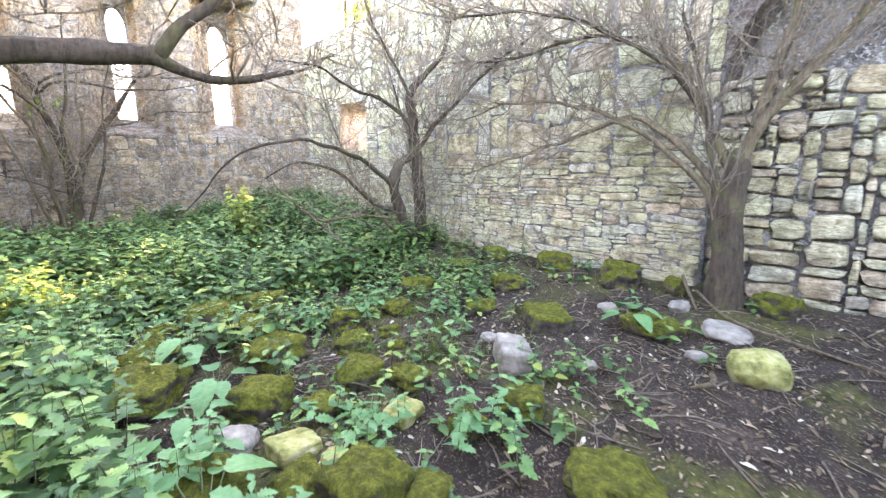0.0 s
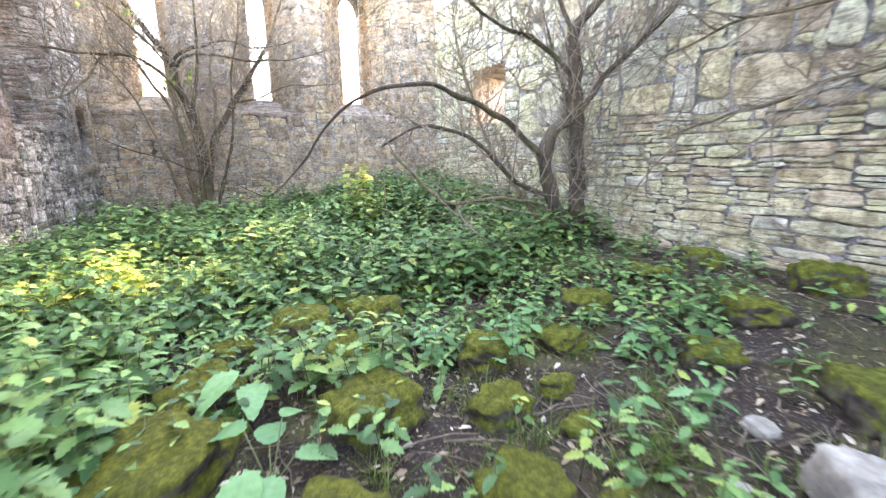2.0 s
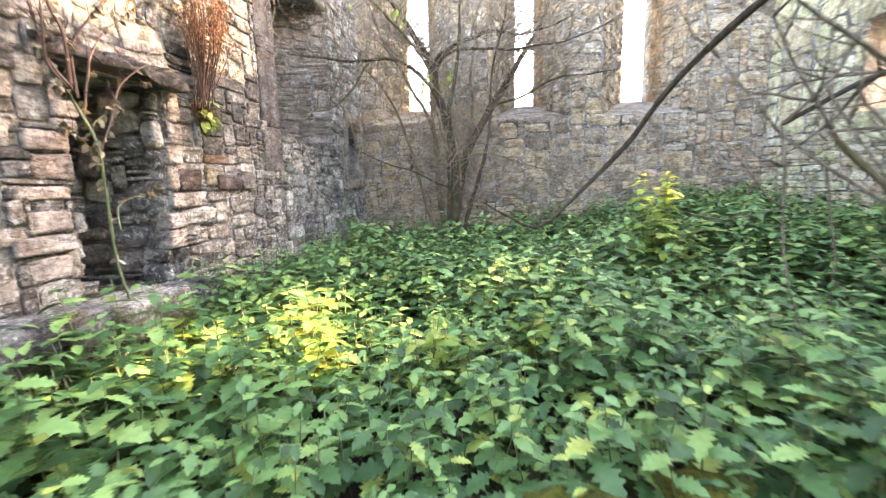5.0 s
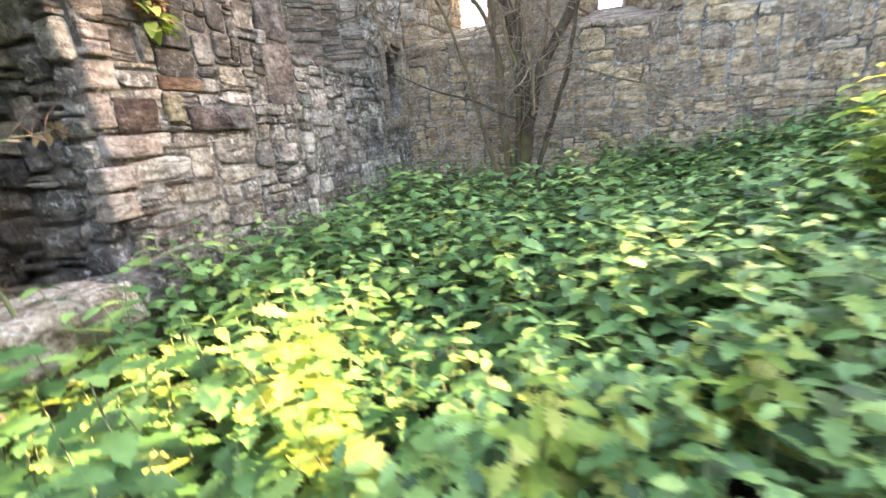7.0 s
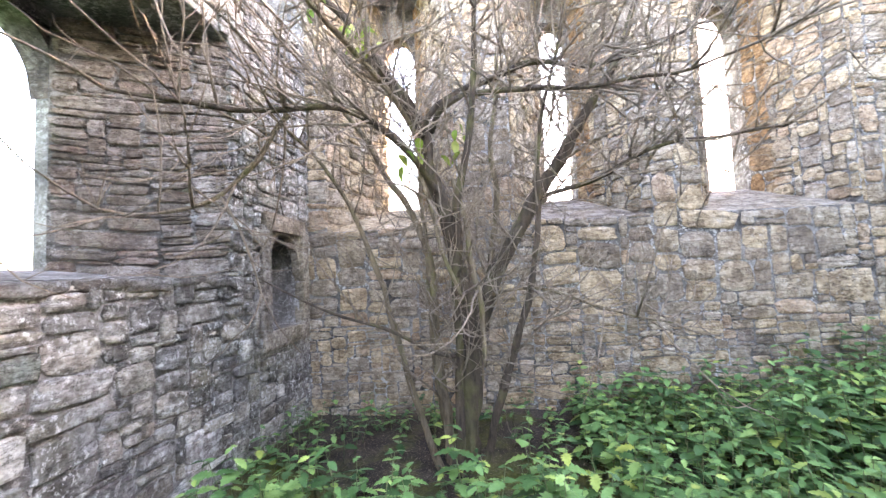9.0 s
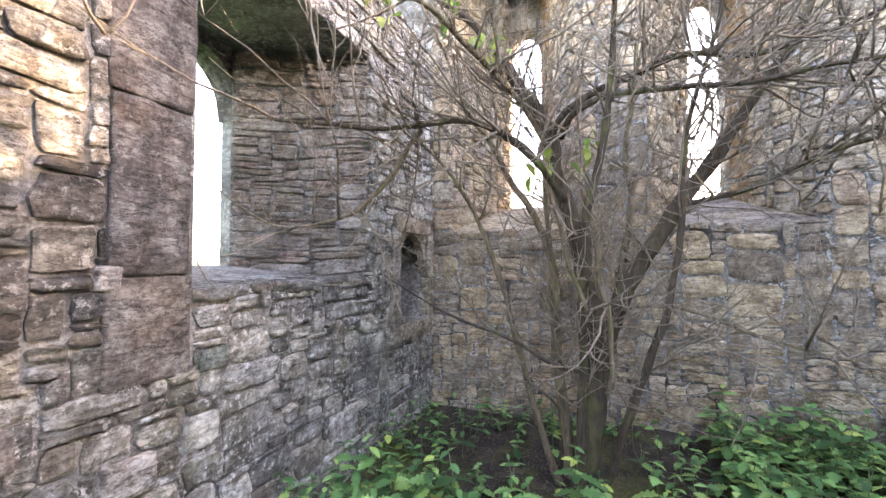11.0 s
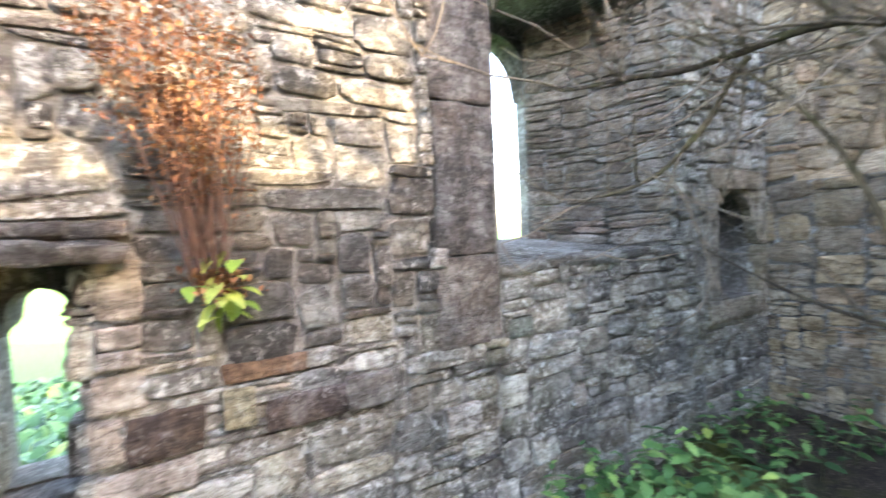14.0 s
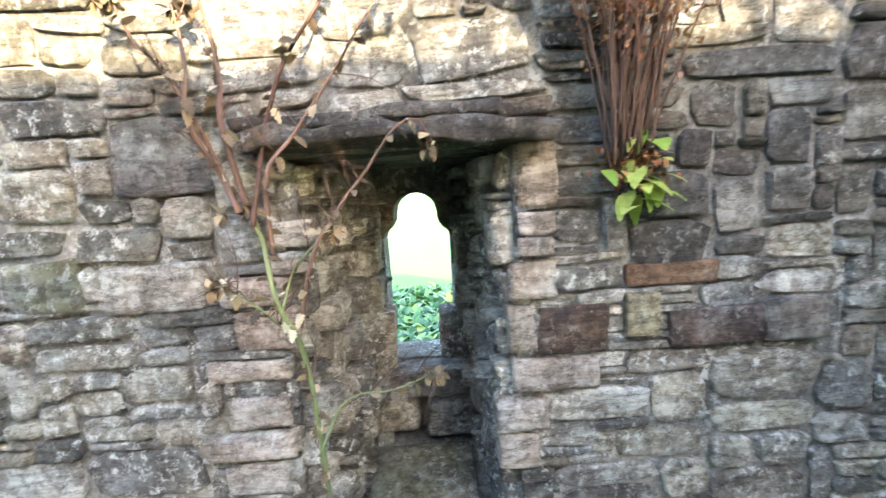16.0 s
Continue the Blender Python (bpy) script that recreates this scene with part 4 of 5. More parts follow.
def leaf_shape(serrated=True, fold=0.25, droop=0.35, n=6, width=0.34):
    """A leaf of unit length along +y, folded along its midrib and drooping."""
    verts, tris = [], []
    for i in range(n + 1):
        s = i / n
        w = width * (math.sin(math.pi * min(1.0, s * 0.92 + 0.08)) ** 0.75) * (1 - 0.45 * s)
        z = -droop * s * s
        verts.append((0, s, z))
        for sg in (-1, 1):
            verts.append((sg * w, s + (0.03 if serrated else 0), z + fold * w))
            verts.append((sg * w * (0.52 if serrated else 0.97), s + 0.5 / n, z + fold * w * 0.8 - droop * 0.5 / n))
    for i in range(n):
        a, b = i * 5, (i + 1) * 5
        for o in (1, 3):
            t = [(a, a + o, a + o + 1), (a, a + o + 1, b), (b, a + o + 1, b + o)]
            tris += t if o == 3 else [(p, r, q) for p, q, r in t]
    return np.array(verts), np.array(tris)


NETTLE_LEAF = leaf_shape(True, 0.16, 0.22, 5, 0.47)
PLAIN_LEAF = leaf_shape(False, 0.15, 0.5, 7, 0.40)
LITTER_LEAF = leaf_shape(False, 0.5, 0.3, 3, 0.24)


def place_leaf(heap, shape, base, yaw, pitch, size, roll=0.0):
    m = np.array((Matrix.Translation(base) @ Euler((pitch, roll, yaw), "YXZ").to_matrix().to_4x4() @ Matrix.Diagonal((size, size, size, 1))))
    heap.add(shape[0] @ m[:3, :3].T + m[:3, 3], shape[1])


def nettle(leaves, stems, x, y, h, rng, size=0.105):
    z = ground_z(x, y) - 0.02
    lean = Vector((rng.uniform(-0.25, 0.25), rng.uniform(-0.25, 0.25), 0))
    top = Vector((x, y, z)) + Vector((lean.x * h, lean.y * h, h))
    a = Vector((x, y, z))
    stems.add(*tube([a, a.lerp(top, 0.5) + lean * 0.02, top], [0.004, 0.0035, 0.002], 3))
    yaw = rng.uniform(0, 6.3)
    nodes = max(3, int(h / 0.085))
    for i in range(nodes):
        s = 1 - (i / nodes) ** 1.1 * 0.85
        p = a.lerp(top, s)
        grow = size * (0.55 + 0.75 * min(1.0, i / 2.5)) * rng.uniform(0.8, 1.25)
        for o in (0, math.pi):
            place_leaf(leaves, NETTLE_LEAF, p, yaw + o + rng.uniform(-0.3, 0.3), rng.uniform(-0.3, 0.25), grow, rng.uniform(-0.35, 0.35))
        yaw += math.pi / 2


def nettle_density(x, y):
    if x > 5.3 or x < -0.85 or y > 10.75:
        return 0.0
    patch = 0.5 + 0.5 * noise.noise(Vector((x * 0.9, y * 0.9, 8)))
    if y > 5.3 or (x < 0.75 and y > 1.6) or (x < 3.6 and y > 4.9):
        d = 1.0
        if y > 8.9 and x < 1.6:
            d = 0.35
        if math.hypot(x - 0.66, y - 9.75) < 0.5:
            d = 0.05
        return d
    if y > 3.75 and x < 4.4:
        return 0.55 + 0.45 * patch
    edge = (1.7 - x) * 0.5 + (y - 3.6) * 0.45
    if edge > 0.25 and y > 2.4:
        return 0.7 * patch + 0.15
    if y > 1.2 and x < 3.2:
        return 0.42 * patch ** 1.5
    if y > 2.6:
        return 0.35 + 0.6 * patch if y > 3.2 and x < 4.6 else 0.45 * patch
    return 0.015


def bed(seed, cell=0.1):
    rng = random.Random(seed)
    leaves, stems = Heap(), Heap()
    y = 1.0
    while y < 10.75:
        x = -0.85
        while x < 5.3:
            px, py = x + rng.uniform(0, cell), y + rng.uniform(0, cell)
            if rng.random() < nettle_density(px, py):
                full = nettle_density(px, py)
                h = rng.uniform(0.24, 0.60) if full >= 0.9 else rng.uniform(0.10, 0.32)
                h *= 0.95 + 0.42 * noise.noise(Vector((px * 2.9, py * 2.9, 5))) + 0.45 * noise.noise(Vector((px * 0.7, py * 0.7, 2)))
                if abs(px - (1.3 - 0.13 * (py - 3.0))) < 0.55 and py < 6.2:
                    h = min(h, 0.40)
                nettle(leaves, stems, px, py, h, rng, 0.098 if full >= 0.9 else 0.075)
            x += cell
        y += cell
    return leaves, stems


leaves, stems = bed(5)
nettles = tagged(mesh_ob("nettles", leaves.mesh("nettles"), M_NETTLE), "dense bed of green stinging nettles over the floor", "nettles", kind="stuff")
tagged(mesh_ob("nettle_stems", stems.mesh("nettle_stems"), M_STEM, nettles), kind="stuff")


def pale_plant(x, y, h, seed, shoots, label, spread=0.12, size=0.09, mat=None, name="leafy_plant"):
    rng = random.Random(seed)
    root = tagged(new(name), label, "plant")
    root.location = (x, y, ground_z(x, y))
    inv = Matrix.Translation(root.location).inverted()
    leaves, stems = Heap(), Heap()
    for _ in range(shoots):
        nettle(leaves, stems, x + rng.gauss(0, spread), y + rng.gauss(0, spread), h * rng.uniform(0.65, 1.05), rng, size)
    for nm, hp, mt in (("foliage", leaves, mat or M_PALE_LEAF), ("stem", stems, M_STEM)):
        ob = tagged(mesh_ob(nm, hp.mesh(nm), mt, root), kind="stuff")
        ob.matrix_parent_inverse = inv
    return root


# sunlit patches: paler, yellower leaves here carry part of the sunlight as colour
pale_plant(2.75, 7.58, 1.15, 3, 10, "tall plant above the nettles, sunlight put into its yellow-green colour")
pale_plant(2.92, 7.5, 0.8, 4, 6, "plant among the nettles, sunlight put into its yellow-green colour")
for n, (x, y, h) in enumerate(((-0.35, 5.75, 0.56), (0.30, 5.72, 0.66), (0.62, 5.62, 0.52), (0.95, 5.6, 0.54), (1.15, 5.75, 0.5), (0.0, 5.55, 0.5), (1.5, 6.0, 0.58), (-0.55, 5.55, 0.6))):
    pale_plant(x, y, h, 10 + n, 3, "nettle clump with sunlight put into its pale yellow-green colour", 0.08, 0.1)
for n, (x, y, h, s) in enumerate(((1.75, 2.35, 0.26, 3), (2.15, 1.68, 0.34, 5), (2.35, 1.62, 0.30, 5), (1.0, 2.45, 0.36, 5), (0.9, 2.2, 0.4, 5), (1.68, 1.98, 0.24, 3), (2.95, 2.75, 0.4, 3), (4.4, 1.75, 0.28, 2), (1.85, 2.05, 0.24, 3), (1.15, 1.75, 0.3, 4), (2.6, 3.65, 0.34, 5), (2.95, 3.95, 0.32, 4), (2.3, 4.0, 0.34, 4), (3.4, 3.4, 0.3, 4))):
    pale_plant(x, y, h, 40 + n, s, "pale green nettle clump among the stones", 0.07, 0.09, M_DOCK)


def dock(x, y, seed, n=6, size=0.24):
    rng = random.Random(seed)
    root = tagged(new("broad_leaf_plant"), "broad-leaved green dock plant growing among stones", "plant")
    z = ground_z(x, y)
    root.location = (x, y, z)
    inv = Matrix.Translation(root.location).inverted()
    for i in range(n):
        leaf, stalk = Heap(), Heap()
        yaw, s = i * 2.4 + rng.uniform(-0.3, 0.3), size * rng.uniform(0.6, 1.1)
        out = Vector((-math.sin(yaw), math.cos(yaw), 0))
        foot, tip = Vector((x, y, z - 0.01)), Vector((x, y, z + rng.uniform(0.12, 0.26))) + out * 0.1
        stalk.add(*tube([foot, foot.lerp(tip, 0.5), tip], [0.005, 0.004, 0.003], 4))
        place_leaf(leaf, PLAIN_LEAF, tip, yaw, rng.uniform(-0.2, 0.25), s)
        for nm, hp, mt in (("leaf", leaf, M_DOCK), ("stalk", stalk, M_STEM)):
            ob = mesh_ob(nm, hp.mesh(nm), mt, root)
            ob.matrix_parent_inverse = inv
    return root


for n, (x, y) in enumerate(((1.05, 2.75), (1.28, 3.25), (0.95, 2.05), (0.75, 2.4), (1.25, 3.9), (4.1, 1.75)  )):
    dock(x, y, 70 + n, 6, 0.22)

# russet weed growing out of the north wall
weed = tagged(new("wall_weed"), "russet dried seed stalks with green basal leaves growing from wall", "plant")
weed.location = (LX + 0.04, 6.7, 2.2)
winv = Matrix.Translation(weed.location).inverted()
rng = random.Random(12)
seeds, stalks, greens, mossy = Heap(), Heap(), Heap(), Heap()
for n in range(46):
    a = Vector((LX + 0.06 + rng.uniform(-0.02, 0.06), 6.70 + rng.uniform(-0.06, 0.06), 2.25 + rng.uniform(-0.05, 0.06)))
    top = a + Vector((rng.uniform(0.0, 0.26), rng.uniform(-0.24, 0.18), rng.uniform(0.45, 0.95)))
    mid = a.lerp(top, 0.5) + Vector((0.03, rng.uniform(-0.03, 0.03), 0.05))
    line, rad = spline([a, mid, top], [0.0038, 0.003, 0.0015])
    stalks.add(*tube(line, rad, 4))
    for _ in range(80):
        s = rng.uniform(0.3, 1.0) ** 0.6
        p = line[min(len(line) - 1, int(s * len(line)))] + Vector((rng.gauss(0, 0.026), rng.gauss(0, 0.026), rng.gauss(0, 0.016)))
        place_leaf(seeds, PLAIN_LEAF, p, rng.uniform(0, 6.3), rng.uniform(-1.2, 1.2), rng.uniform(0.008, 0.022))
for n in range(20):
    p = Vector((LX + 0.07, 6.70 + rng.uniform(-0.08, 0.1), 2.22 + rng.uniform(-0.14, 0.1)))
    place_leaf(greens, PLAIN_LEAF, p, rng.uniform(-2.9, -0.2), rng.uniform(-1.0, 0.4), rng.uniform(0.05, 0.10))
for n in range(260):
    p = Vector((LX + 0.04 + abs(rng.gauss(0, 0.03)), 6.72 + rng.gauss(0, 0.05), 2.21 + rng.gauss(0, 0.035)))
    place_leaf(mossy, PLAIN_LEAF, p, rng.uniform(0, 6.3), rng.uniform(-0.8, 0.8), rng.uniform(0.015, 0.03))
for nm, hp, mt in (("seed_mass", seeds, M_SEED), ("stalk", stalks, M_DRYSTEM), ("basal_rosette", greens, M_PALE_LEAF), ("moss_tuft", mossy, M_SEED)):
    ob = tagged(mesh_ob(nm, hp.mesh(nm), mt, weed), kind="stuff")
    ob.matrix_parent_inverse = winv

# dried thistle before the niche
thistle = tagged(new("dried_thistle"), "tall half-dried thistle with brown branches before the niche", "plant")
TX, TY = -0.78, 5.75
thistle.location = (TX, TY, ground_z(TX, TY))
tinv = Matrix.Translation(thistle.location).inverted()
heads, curled, sprigs = Heap(), Heap(), Heap()
for n, (yz, r0, r1, mat) in enumerate([
    ([(5.75, ground_z(TX, TY) - 0.02), (5.75, 0.9), (5.74, 1.25), (5.72, 1.70), (5.67, 1.89), (5.63, 2.07), (5.59, 2.15)], 0.0085, 0.007, M_STEM),
    ([(5.59, 2.14), (5.53, 2.25), (5.49, 2.39), (5.50, 2.54), (5.46, 2.7)], 0.008, 0.003, M_DRYSTEM),
    ([(5.61, 2.12), (5.58, 2.38), (5.57, 2.52), (5.53, 2.75), (5.5, 2.95)], 0.009, 0.003, M_DRYSTEM),
    ([(5.62, 2.1), (5.67, 2.36), (5.75, 2.52), (5.87, 2.68), (5.92, 2.85)], 0.008, 0.003, M_DRYSTEM),
    ([(5.66, 2.0), (5.68, 2.23), (5.75, 2.34), (5.87, 2.5), (5.96, 2.6), (6.04, 2.72)], 0.007, 0.002, M_DRYSTEM),
    ([(5.59, 2.14), (5.53, 2.28), (5.46, 2.48), (5.38, 2.6), (5.31, 2.72)], 0.007, 0.002, M_DRYSTEM),
    ([(5.71, 1.8), (5.78, 2.01), (5.85, 2.13), (5.94, 2.24), (6.03, 2.34), (6.09, 2.36), (6.13, 2.29)], 0.006, 0.003, M_DRYSTEM),
    ([(5.74, 1.42), (5.80, 1.54), (5.87, 1.59), (5.97, 1.61), (6.08, 1.63)], 0.005, 0.002, M_STEM),
    ([(5.71, 1.74), (5.62, 1.87), (5.51, 1.95)], 0.005, 0.002, M_STEM),
    ([(5.68, 1.86), (5.71, 1.97), (5.78, 2.04), (5.85, 2.1)], 0.005, 0.002, M_STEM)]):
    pts = [(TX + 0.03 * math.sin(3 * n + 2 * i), y, z) for i, (y, z) in enumerate(yz)]
    radii = [r0 + (r1 - r0) * i / (len(yz) - 1) for i in range(len(yz))]
    line, rad = spline(pts, radii, 0.03)
    heap = Heap()
    heap.add(*tube(line, rad, 6, 0.3, n))
    ob = mesh_ob("stem", heap.mesh("stem"), mat, thistle)
    twig_sprays(sprigs, line, 0.0024, 7, 0.17, rng, depth=2, roam=True)
    ob.matrix_parent_inverse = tinv
    for p in line[2:]:
        for _ in range(2):
            if rng.random() < 0.55:
                place_leaf(curled, NETTLE_LEAF, p, rng.uniform(0, 6.3), rng.uniform(-1.3, 0.5), rng.uniform(0.025, 0.055), rng.uniform(-1, 1))
    for _ in range(3):
        q = line[-1] + Vector((rng.gauss(0, 0.015), rng.gauss(0, 0.02), rng.gauss(0, 0.015)))
        for _ in range(9):
            place_leaf(heads, PLAIN_LEAF, q, rng.uniform(0, 6.3), rng.uniform(-1.5, 1.5), 0.035)
for nm, hp in (("seed_head", heads), ("curled_foliage", curled), ("sprig_spray", sprigs)):
    ob = tagged(mesh_ob(nm, hp.mesh(nm), M_DRYLEAF if nm != "sprig_spray" else M_DRYSTEM, thistle), kind="stuff")
    ob.matrix_parent_inverse = tinv

# tufts of long grass between the stones
rng = random.Random(77)
tufts = Heap()
for _ in range(46):
    cx, cy = rng.uniform(0.85, 3.4), rng.uniform(2.0, 4.2)
    for _ in range(rng.randrange(12, 34)):
        a, ln, bend = rng.uniform(0, 6.3), rng.uniform(0.08, 0.26), rng.uniform(0.3, 1.1)
        x, y = cx + rng.gauss(0, 0.05), cy + rng.gauss(0, 0.05)
        foot, out = Vector((x, y, ground_z(x, y) - 0.01)), Vector((math.cos(a), math.sin(a), 0))
        line = [foot + out * (ln * bend * q * q) + Vector((0, 0, ln * (q - 0.35 * bend * q * q))) for q in (0, 0.35, 0.7, 1.0)]
        tufts.add(*tube(line, [0.0022, 0.002, 0.0014, 0.0005], 3))
tagged(mesh_ob("grass_tuft", tufts.mesh("grass_tuft"), M_GRASS), "thin arching green grass blades between fallen stones", "grass", kind="stuff")

# a few late leaves on the far elder
late = Heap()
for _ in range(60):
    c = rng.choice(((0.15, 9.2, 3.7), (0.75, 9.3, 3.0), (0.45, 9.2, 2.9), (0.0, 9.0, 3.9), (-0.5, 8.3, 3.8), (-0.3, 8.6, 3.7)))
    place_leaf(late, PLAIN_LEAF, Vector(c) + Vector((rng.gauss(0, 0.07), rng.gauss(0, 0.07), rng.gauss(0, 0.07))), rng.uniform(0, 6.3), rng.uniform(-1.4, 0), rng.uniform(0.06, 0.1))
ob = mesh_ob("late_leaves", late.mesh("late_leaves"), M_PALE_LEAF, elder_far, "few yellow-green late leaves")
ob.matrix_parent_inverse = Matrix.Translation(T1).inverted()

# litter
rng = random.Random(31)
litter, sticks = Heap(), Heap()
for _ in range(11000):
    x, y = rng.uniform(0.8, 5.35), rng.uniform(-0.3, 5.0)
    p = Vector((x, y, ground_z(x, y) + 0.008))
    place_leaf(litter, LITTER_LEAF, p, rng.uniform(0, 6.3), rng.uniform(-0.25, 0.35), rng.choice((0.02, 0.025, 0.03, 0.04, 0.06)) * rng.uniform(0.7, 1.2), rng.uniform(-0.6, 0.6))
tagged(mesh_ob("leaf_litter", litter.mesh("leaf_litter"), M_DRYLEAF), "pale dead leaves scattered on dark soil", "leaf litter", kind="stuff")
for _ in range(520):
    x, y = rng.uniform(0.9, 5.2), rng.uniform(0.0, 4.8)
    a, ln = rng.uniform(0, 6.3), rng.uniform(0.06, 0.4)
    pts = []
    for s in (-0.5, -0.15, 0.2, 0.5):
        qx, qy = x + math.cos(a) * ln * s + rng.gauss(0, 0.01), y + math.sin(a) * ln * s + rng.gauss(0, 0.01)
        pts.append(Vector((qx, qy, ground_z(qx, qy) + rng.uniform(0.006, 0.03))))
    r = rng.uniform(0.002, 0.006)
    sticks.add(*tube(pts, [r, r, r * 0.8, r * 0.5], 4))
tagged(mesh_ob("twig_litter", sticks.mesh("twig_litter"), M_TWIG), "thin fallen twigs scattered on the soil", "twigs", kind="stuff")


def fallen_stick(pts, r, label):
    line, rad = spline([(x, y, ground_z(x, y) + z) for x, y, z in pts], [r] * (len(pts) - 1) + [r * 0.5])
    heap = Heap()
    heap.add(*tube(line, rad, 6, 0.3, len(pts)))
    tagged(mesh_ob("fallen_stick", heap.mesh("fallen_stick"), M_BARK_PALE), label, "stick", "fallen sticks")


fallen_stick([(5.0, 1.55, 0.1), (4.7, 1.2, 0.06), (4.5, 0.75, 0.05), (4.4, 0.2, 0.03)], 0.013, "long pale bare stick lying on the soil")
fallen_stick([(5.2, 1.75, 0.15), (4.9, 1.6, 0.14), (4.75, 1.45, 0.02)], 0.016, "pale bent root lying beside the trunk")
fallen_stick([(3.45, 0.95, 0.14), (3.3, 0.9, 0.15), (3.2, 0.98, 0.13)], 0.016, "short pale stick on the mossy mound")
fallen_stick([(3.4, 3.1, 0.05), (3.15, 2.9, 0.08), (3.0, 2.95, 0.04)], 0.006, "thin pale twig among the stones")
fallen_stick([(1.75, 2.75, 0.05), (1.95, 2.55, 0.1), (2.05, 2.4, 0.03)], 0.006, "thin pale twig among the stones")

# grass and weeds outside, seen through the keyhole light
blades = Heap()
for _ in range(5000):
    d = rng.uniform(0.15, 9.0) ** 1.0
    x, y = -2.25 - d, 5.9 + rng.uniform(-0.9, 0.7) * (0.6 + d * 0.35) - d * 0.05
    h = rng.uniform(0.08, 0.26)
    place_leaf(blades, PLAIN_LEAF, Vector((x, y, ground_z(x, y) - 0.01)), rng.uniform(0, 6.3), rng.uniform(0.5, 1.4), h)
tagged(mesh_ob("grass", blades.mesh("grass"), M_NETTLE), "green grass and weeds outside the wall", "grass", kind="stuff")
pale_plant(-2.45, 5.95, 0.75, 91, 6, "bright green nettle growing outside the light", 0.12, 0.1)

# ---- stonework, last ----


def banded(low, high, at):
    """Stone sizes in cells below and above a height."""
    return lambda v: low if v < at else high


H0 = 0.35
# stones of the north wall that stand out by their colour
ACCENTS = [
    (M_BROWN, (6.71, 7.03, 1.82, 1.9)),
    (M_DARK, (6.43, 6.66, 1.61, 1.78)),
    (M_DARK, (6.88, 7.24, 1.63, 1.74)),
    (M_YELLOW, (6.71, 6.83, 1.66, 1.81)),
    (M_PALE, (5.07, 5.39, 1.84, 2.0)),
    (M_DRESSED, (5.16, 5.47, 2.2, 2.32)),
    (M_PALE, (7.59, 7.68, 2.17, 2.27)),
    (M_PALE, (7.62, 7.83, 1.36, 1.51)),
    (M_GREENISH, (8.04, 8.2, 1.76, 1.88)),
    (M_PALE, (9.03, 9.36, 0.98, 1.18)),
    (M_DARK, (6.85, 7.18, 1.61, 1.74)),
    (M_DRESSED, (7.16, 7.38, 1.61, 1.76)),
    (M_SLATE, (4.77, 5.02, 1.86, 2.03)),
    (M_QUOIN, (6.38, 6.51, 2.1, 2.3)),
    (M_QUOIN, (6.37, 6.5, 2.01, 2.09)),
    (M_QUOIN, (6.37, 6.49, 1.94, 2.01)),
    (M_QUOIN, (6.34, 6.5, 1.8, 1.93)),
    (M_QUOIN, (6.33, 6.43, 1.63, 1.79)),
    (M_QUOIN, (6.34, 6.63, 1.5, 1.61)),
    (M_QUOIN, (6.28, 6.46, 1.36, 1.47)),
    (M_QUOIN, (6.28, 6.43, 1.22, 1.35)),
    (M_QUOIN, (5.61, 5.74, 2.02, 2.11)),
    (M_QUOIN, (5.59, 5.72, 1.94, 2.01)),
    (M_QUOIN, (5.43, 5.66, 1.84, 1.94)),
    (M_QUOIN, (5.46, 5.67, 1.69, 1.83)),
    (M_QUOIN, (5.35, 5.63, 1.59, 1.67)),
    (M_QUOIN, (5.42, 5.62, 1.43, 1.54)),
    (M_QUOIN, (5.31, 5.62, 1.33, 1.42)),
    (M_QUOIN, (5.37, 5.59, 1.19, 1.31)),
]
for n, (mat, (y0, y1, z0, z1)) in enumerate(ACCENTS):
    bm = bmesh.new()
    worn_block(bm, (0.11, y1 - y0 - 0.008, z1 - z0 - 0.008), (LX - 0.030 + 0.006 * (n % 4), (y0 + y1) / 2, (z0 + z1) / 2), 0.014, 0.012, 90 + n, 2)
    part("stone", bm, mat, wall_north, smooth=True)
holes = [(a - WEST, b - WEST, c0 - H0, c1 - H0) for a, b, c0, c1 in (NICHE, LANCET, (PISCINA[0] - 0.14, PISCINA[1] + 0.14, 1.56, 2.72), (7.62, 8.0, 1.78, 4.6), (5.58, 6.48, 2.30, 2.39), *(box_yz for _, box_yz in ACCENTS))]
stones = course_stones((LX, WEST, H0), (0, 1, 0), (0, 0, 1), FY - WEST, 4.25, banded((2, 6, 4, 12), (2, 6, 4, 13), 2.0), holes, seed=3, flip=True)
# a band of darker stones between niche and pilaster, below z 2.62
dark_band = lambda p: 6.5 < p.y < 7.7 and 1.93 + 0.12 * noise.noise(p * 2) < p.z < 2.62
lay_stones([q for q in stones if dark_band(q[0].translation)], M_STONE_D, wall_north, lambda p: True)
lay_stones([q for q in stones if q[0].translation.y < 7.95 and not dark_band(q[0].translation)], M_STONE_L, wall_north, lambda p: 5.0 < p.y < 7.75 and 0.9 < p.z < 2.75)
lay_stones([q for q in stones if q[0].translation.y >= 7.95], M_STONE_P, wall_north, lambda p: p.z < 2.2, limit=200)
for o, al, w in (((LX, 9.55, 2.2), Vector((-0.92, -0.52, 0)).normalized(), 1.05),):
    stones = course_stones(o, al, (0, 0, 1), w, 1.72, banded((2, 5, 5, 11), (2, 6, 5, 12), 1.0), seed=9, cell=(0.05, 0.025))
    lay_stones(stones, M_SPLAY, wall_north, lambda p: True)
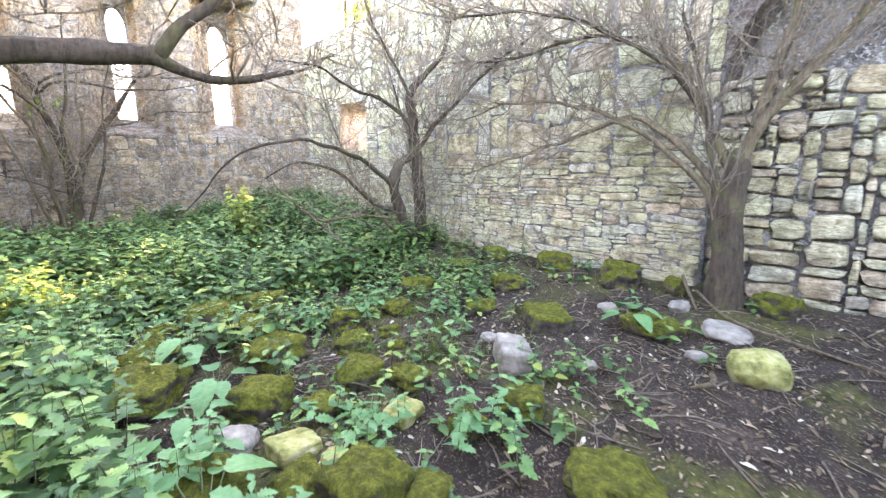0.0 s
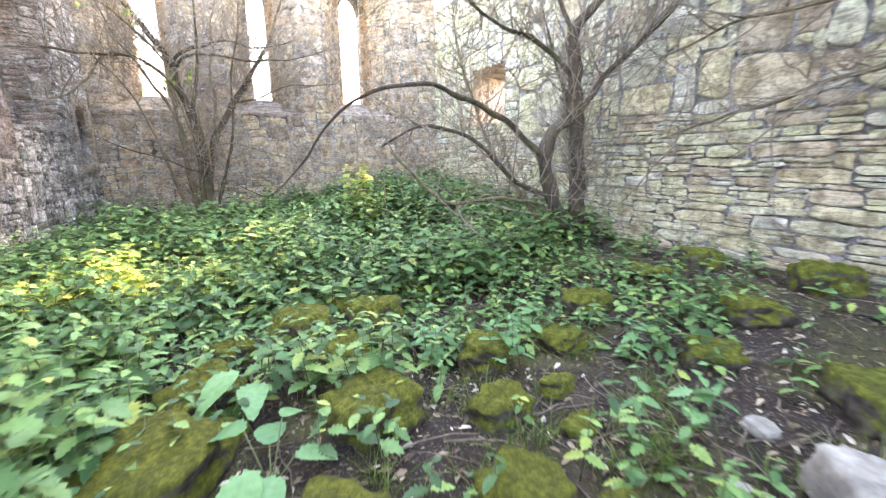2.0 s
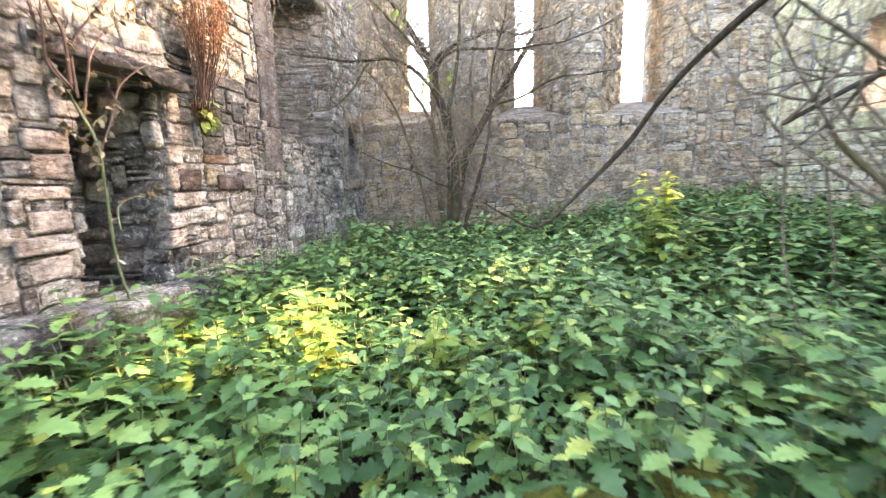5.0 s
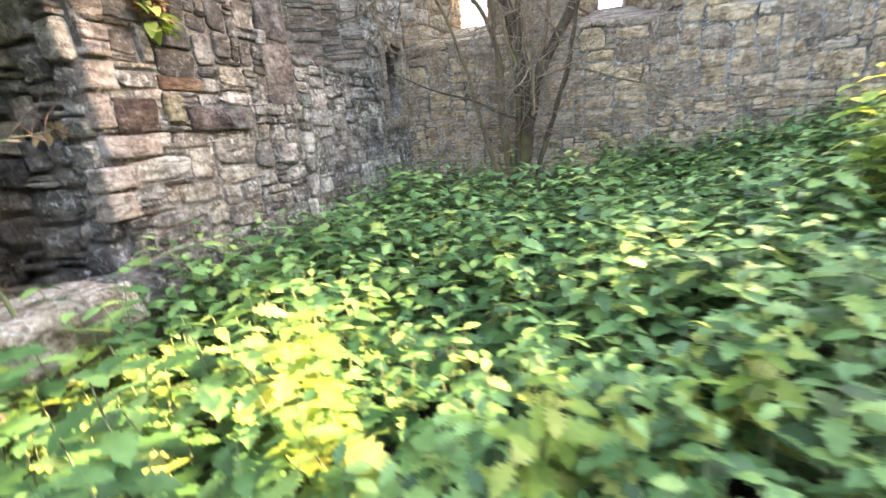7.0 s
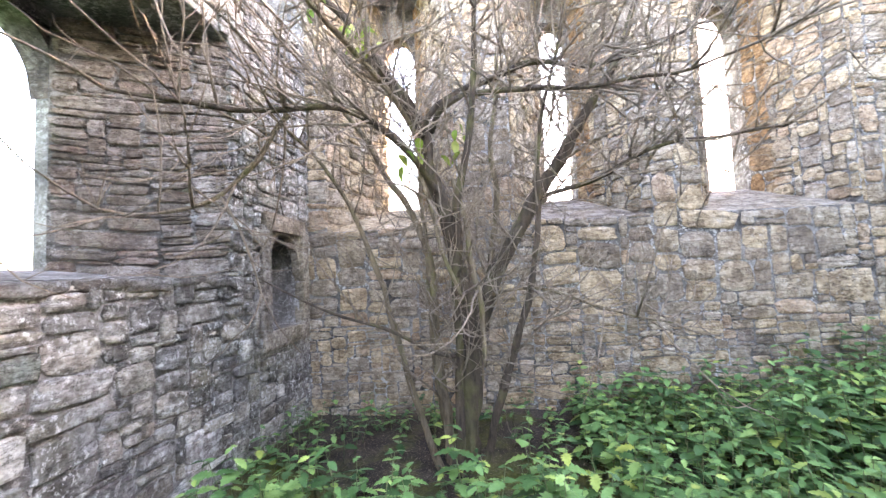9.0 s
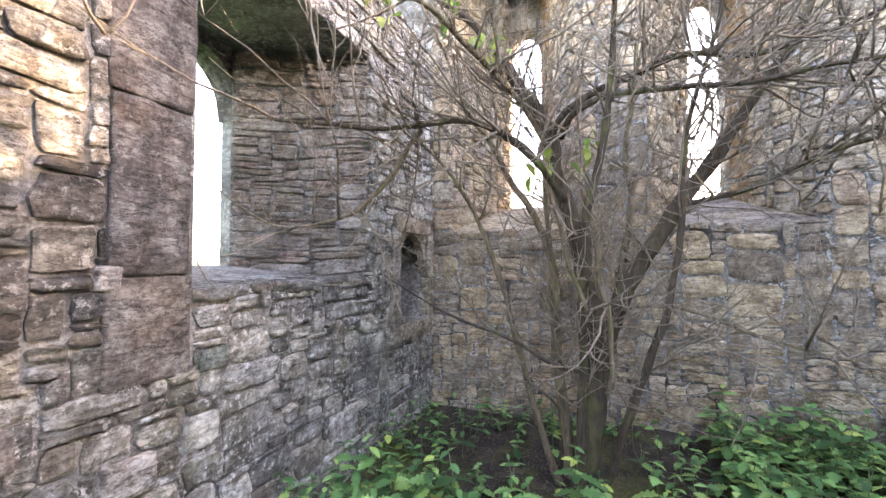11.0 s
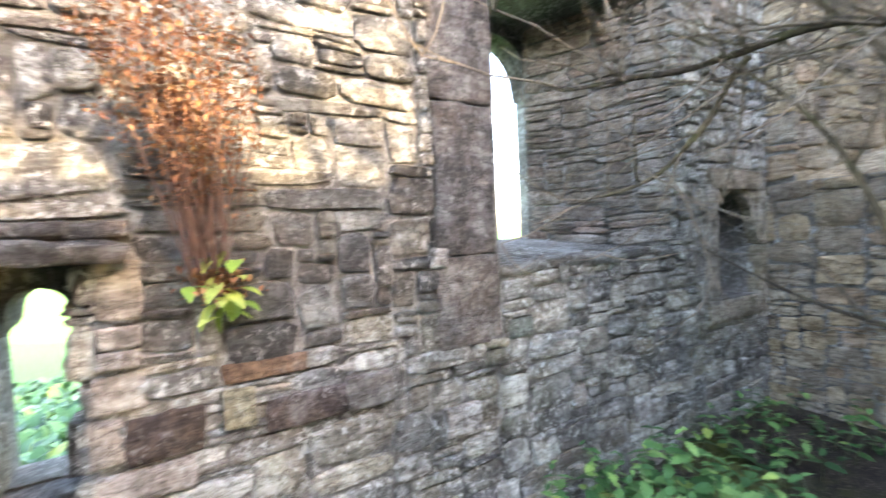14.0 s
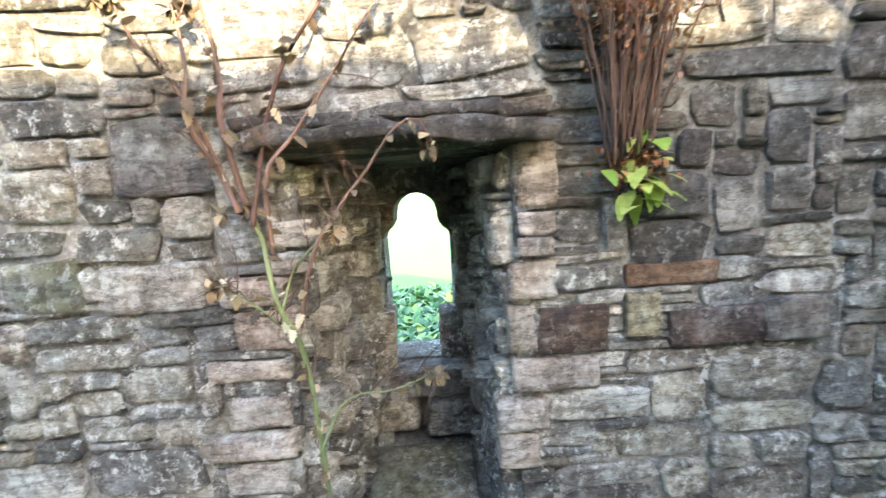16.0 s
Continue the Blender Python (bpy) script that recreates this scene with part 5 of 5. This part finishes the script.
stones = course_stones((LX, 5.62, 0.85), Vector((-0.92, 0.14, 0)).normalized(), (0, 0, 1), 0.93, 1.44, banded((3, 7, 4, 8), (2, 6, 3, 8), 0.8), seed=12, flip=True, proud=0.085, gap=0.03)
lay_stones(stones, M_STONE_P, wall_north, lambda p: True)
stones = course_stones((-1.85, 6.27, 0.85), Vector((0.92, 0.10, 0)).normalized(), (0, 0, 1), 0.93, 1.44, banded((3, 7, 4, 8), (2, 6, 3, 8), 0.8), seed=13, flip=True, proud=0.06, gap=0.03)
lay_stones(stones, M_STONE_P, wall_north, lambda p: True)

for s0, s1, f0, f1 in LIGHTS:
    length = math.hypot(f1 - s1, 11.85 - FY)
    along = Vector((f1 - s1, FY - 11.85, 0)).normalized()
    stones = course_stones(Vector((s1, 11.85, 2.75)) + along * 0.04, along, (0, 0, 1), 0.30, 2.8, banded((8, 11, 8, 8), (7, 11, 8, 8), 1.5), seed=41, proud=0.012, flip=True)
    lay_stones(stones, M_ORANGE, wall_east, lambda p: True)
    stones = course_stones(Vector((s1, 11.85, 2.7)) + along * 0.3, along, (0, 0, 1), length - 0.3, 2.85, banded((3, 8, 5, 11), (4, 9, 5, 11), 1.5), seed=43, flip=True)
    lay_stones(stones, M_STONE_F, wall_east, lambda p: True)
    back = Vector((s0 - f0, 11.85 - FY, 0)).normalized()
    stones = course_stones((f0, FY, 2.7), back, (0, 0, 1), math.hypot(s0 - f0, 11.85 - FY), 2.85, banded((3, 8, 5, 11), (4, 9, 5, 11), 1.5), seed=44, flip=True)
    lay_stones(stones, M_STONE_F, wall_east, lambda p: True)
holes = [(f0 - LX, f1 - LX, 2.62 - H0, 5.6 - H0) for _, _, f0, f1 in LIGHTS]
holes = [(RX - f1, RX - f0, c0, c1) for (_, _, f0, f1), (_, _, c0, c1) in zip(LIGHTS, holes)]
stones = course_stones((RX, FY, H0), (-1, 0, 0), (0, 0, 1), RX - LX, 6.2, banded((2, 5, 3, 10), (4, 10, 6, 16), 1.35), holes, seed=21, proud=0.016, gap=0.007)
lay_stones(stones, M_STONE_F, wall_east, lambda p: 0.8 < p.z < 2.6 and p.x < 3.2)

SLEN = FY - WEST
holes = [(FY - b, FY - a, c0 - H0, c1 - H0) for a, b, c0, c1 in (HOLE_S, (-0.9, 1.72, 0.3, 3.9))]
stones = course_stones((RX, FY, H0), (0, -1, 0), (0, 0, 1), SLEN, 5.8, banded((1, 3, 5, 14), (4, 11, 9, 20), 1.75), holes, top=lambda u: 4.4 if u < FY - 7.75 else 9, seed=33, cell=(0.045, 0.042), proud=0.019, gap=0.007, flip=True)
lay_stones(stones, M_STONE_R, wall_south, lambda p: 1.5 < p.y < 5.5 and 0.7 < p.z < 3.2)
stones = course_stones((RX + 0.2, 1.72, 0.4), (0, -1, 0), (0, 0, 1), 2.62, 2.4, banded((3, 8, 5, 12), (3, 8, 5, 12), 1.0), seed=35, proud=0.06, gap=0.018, flip=True)
lay_stones(stones, M_STONE_R, wall_south, lambda p: True)
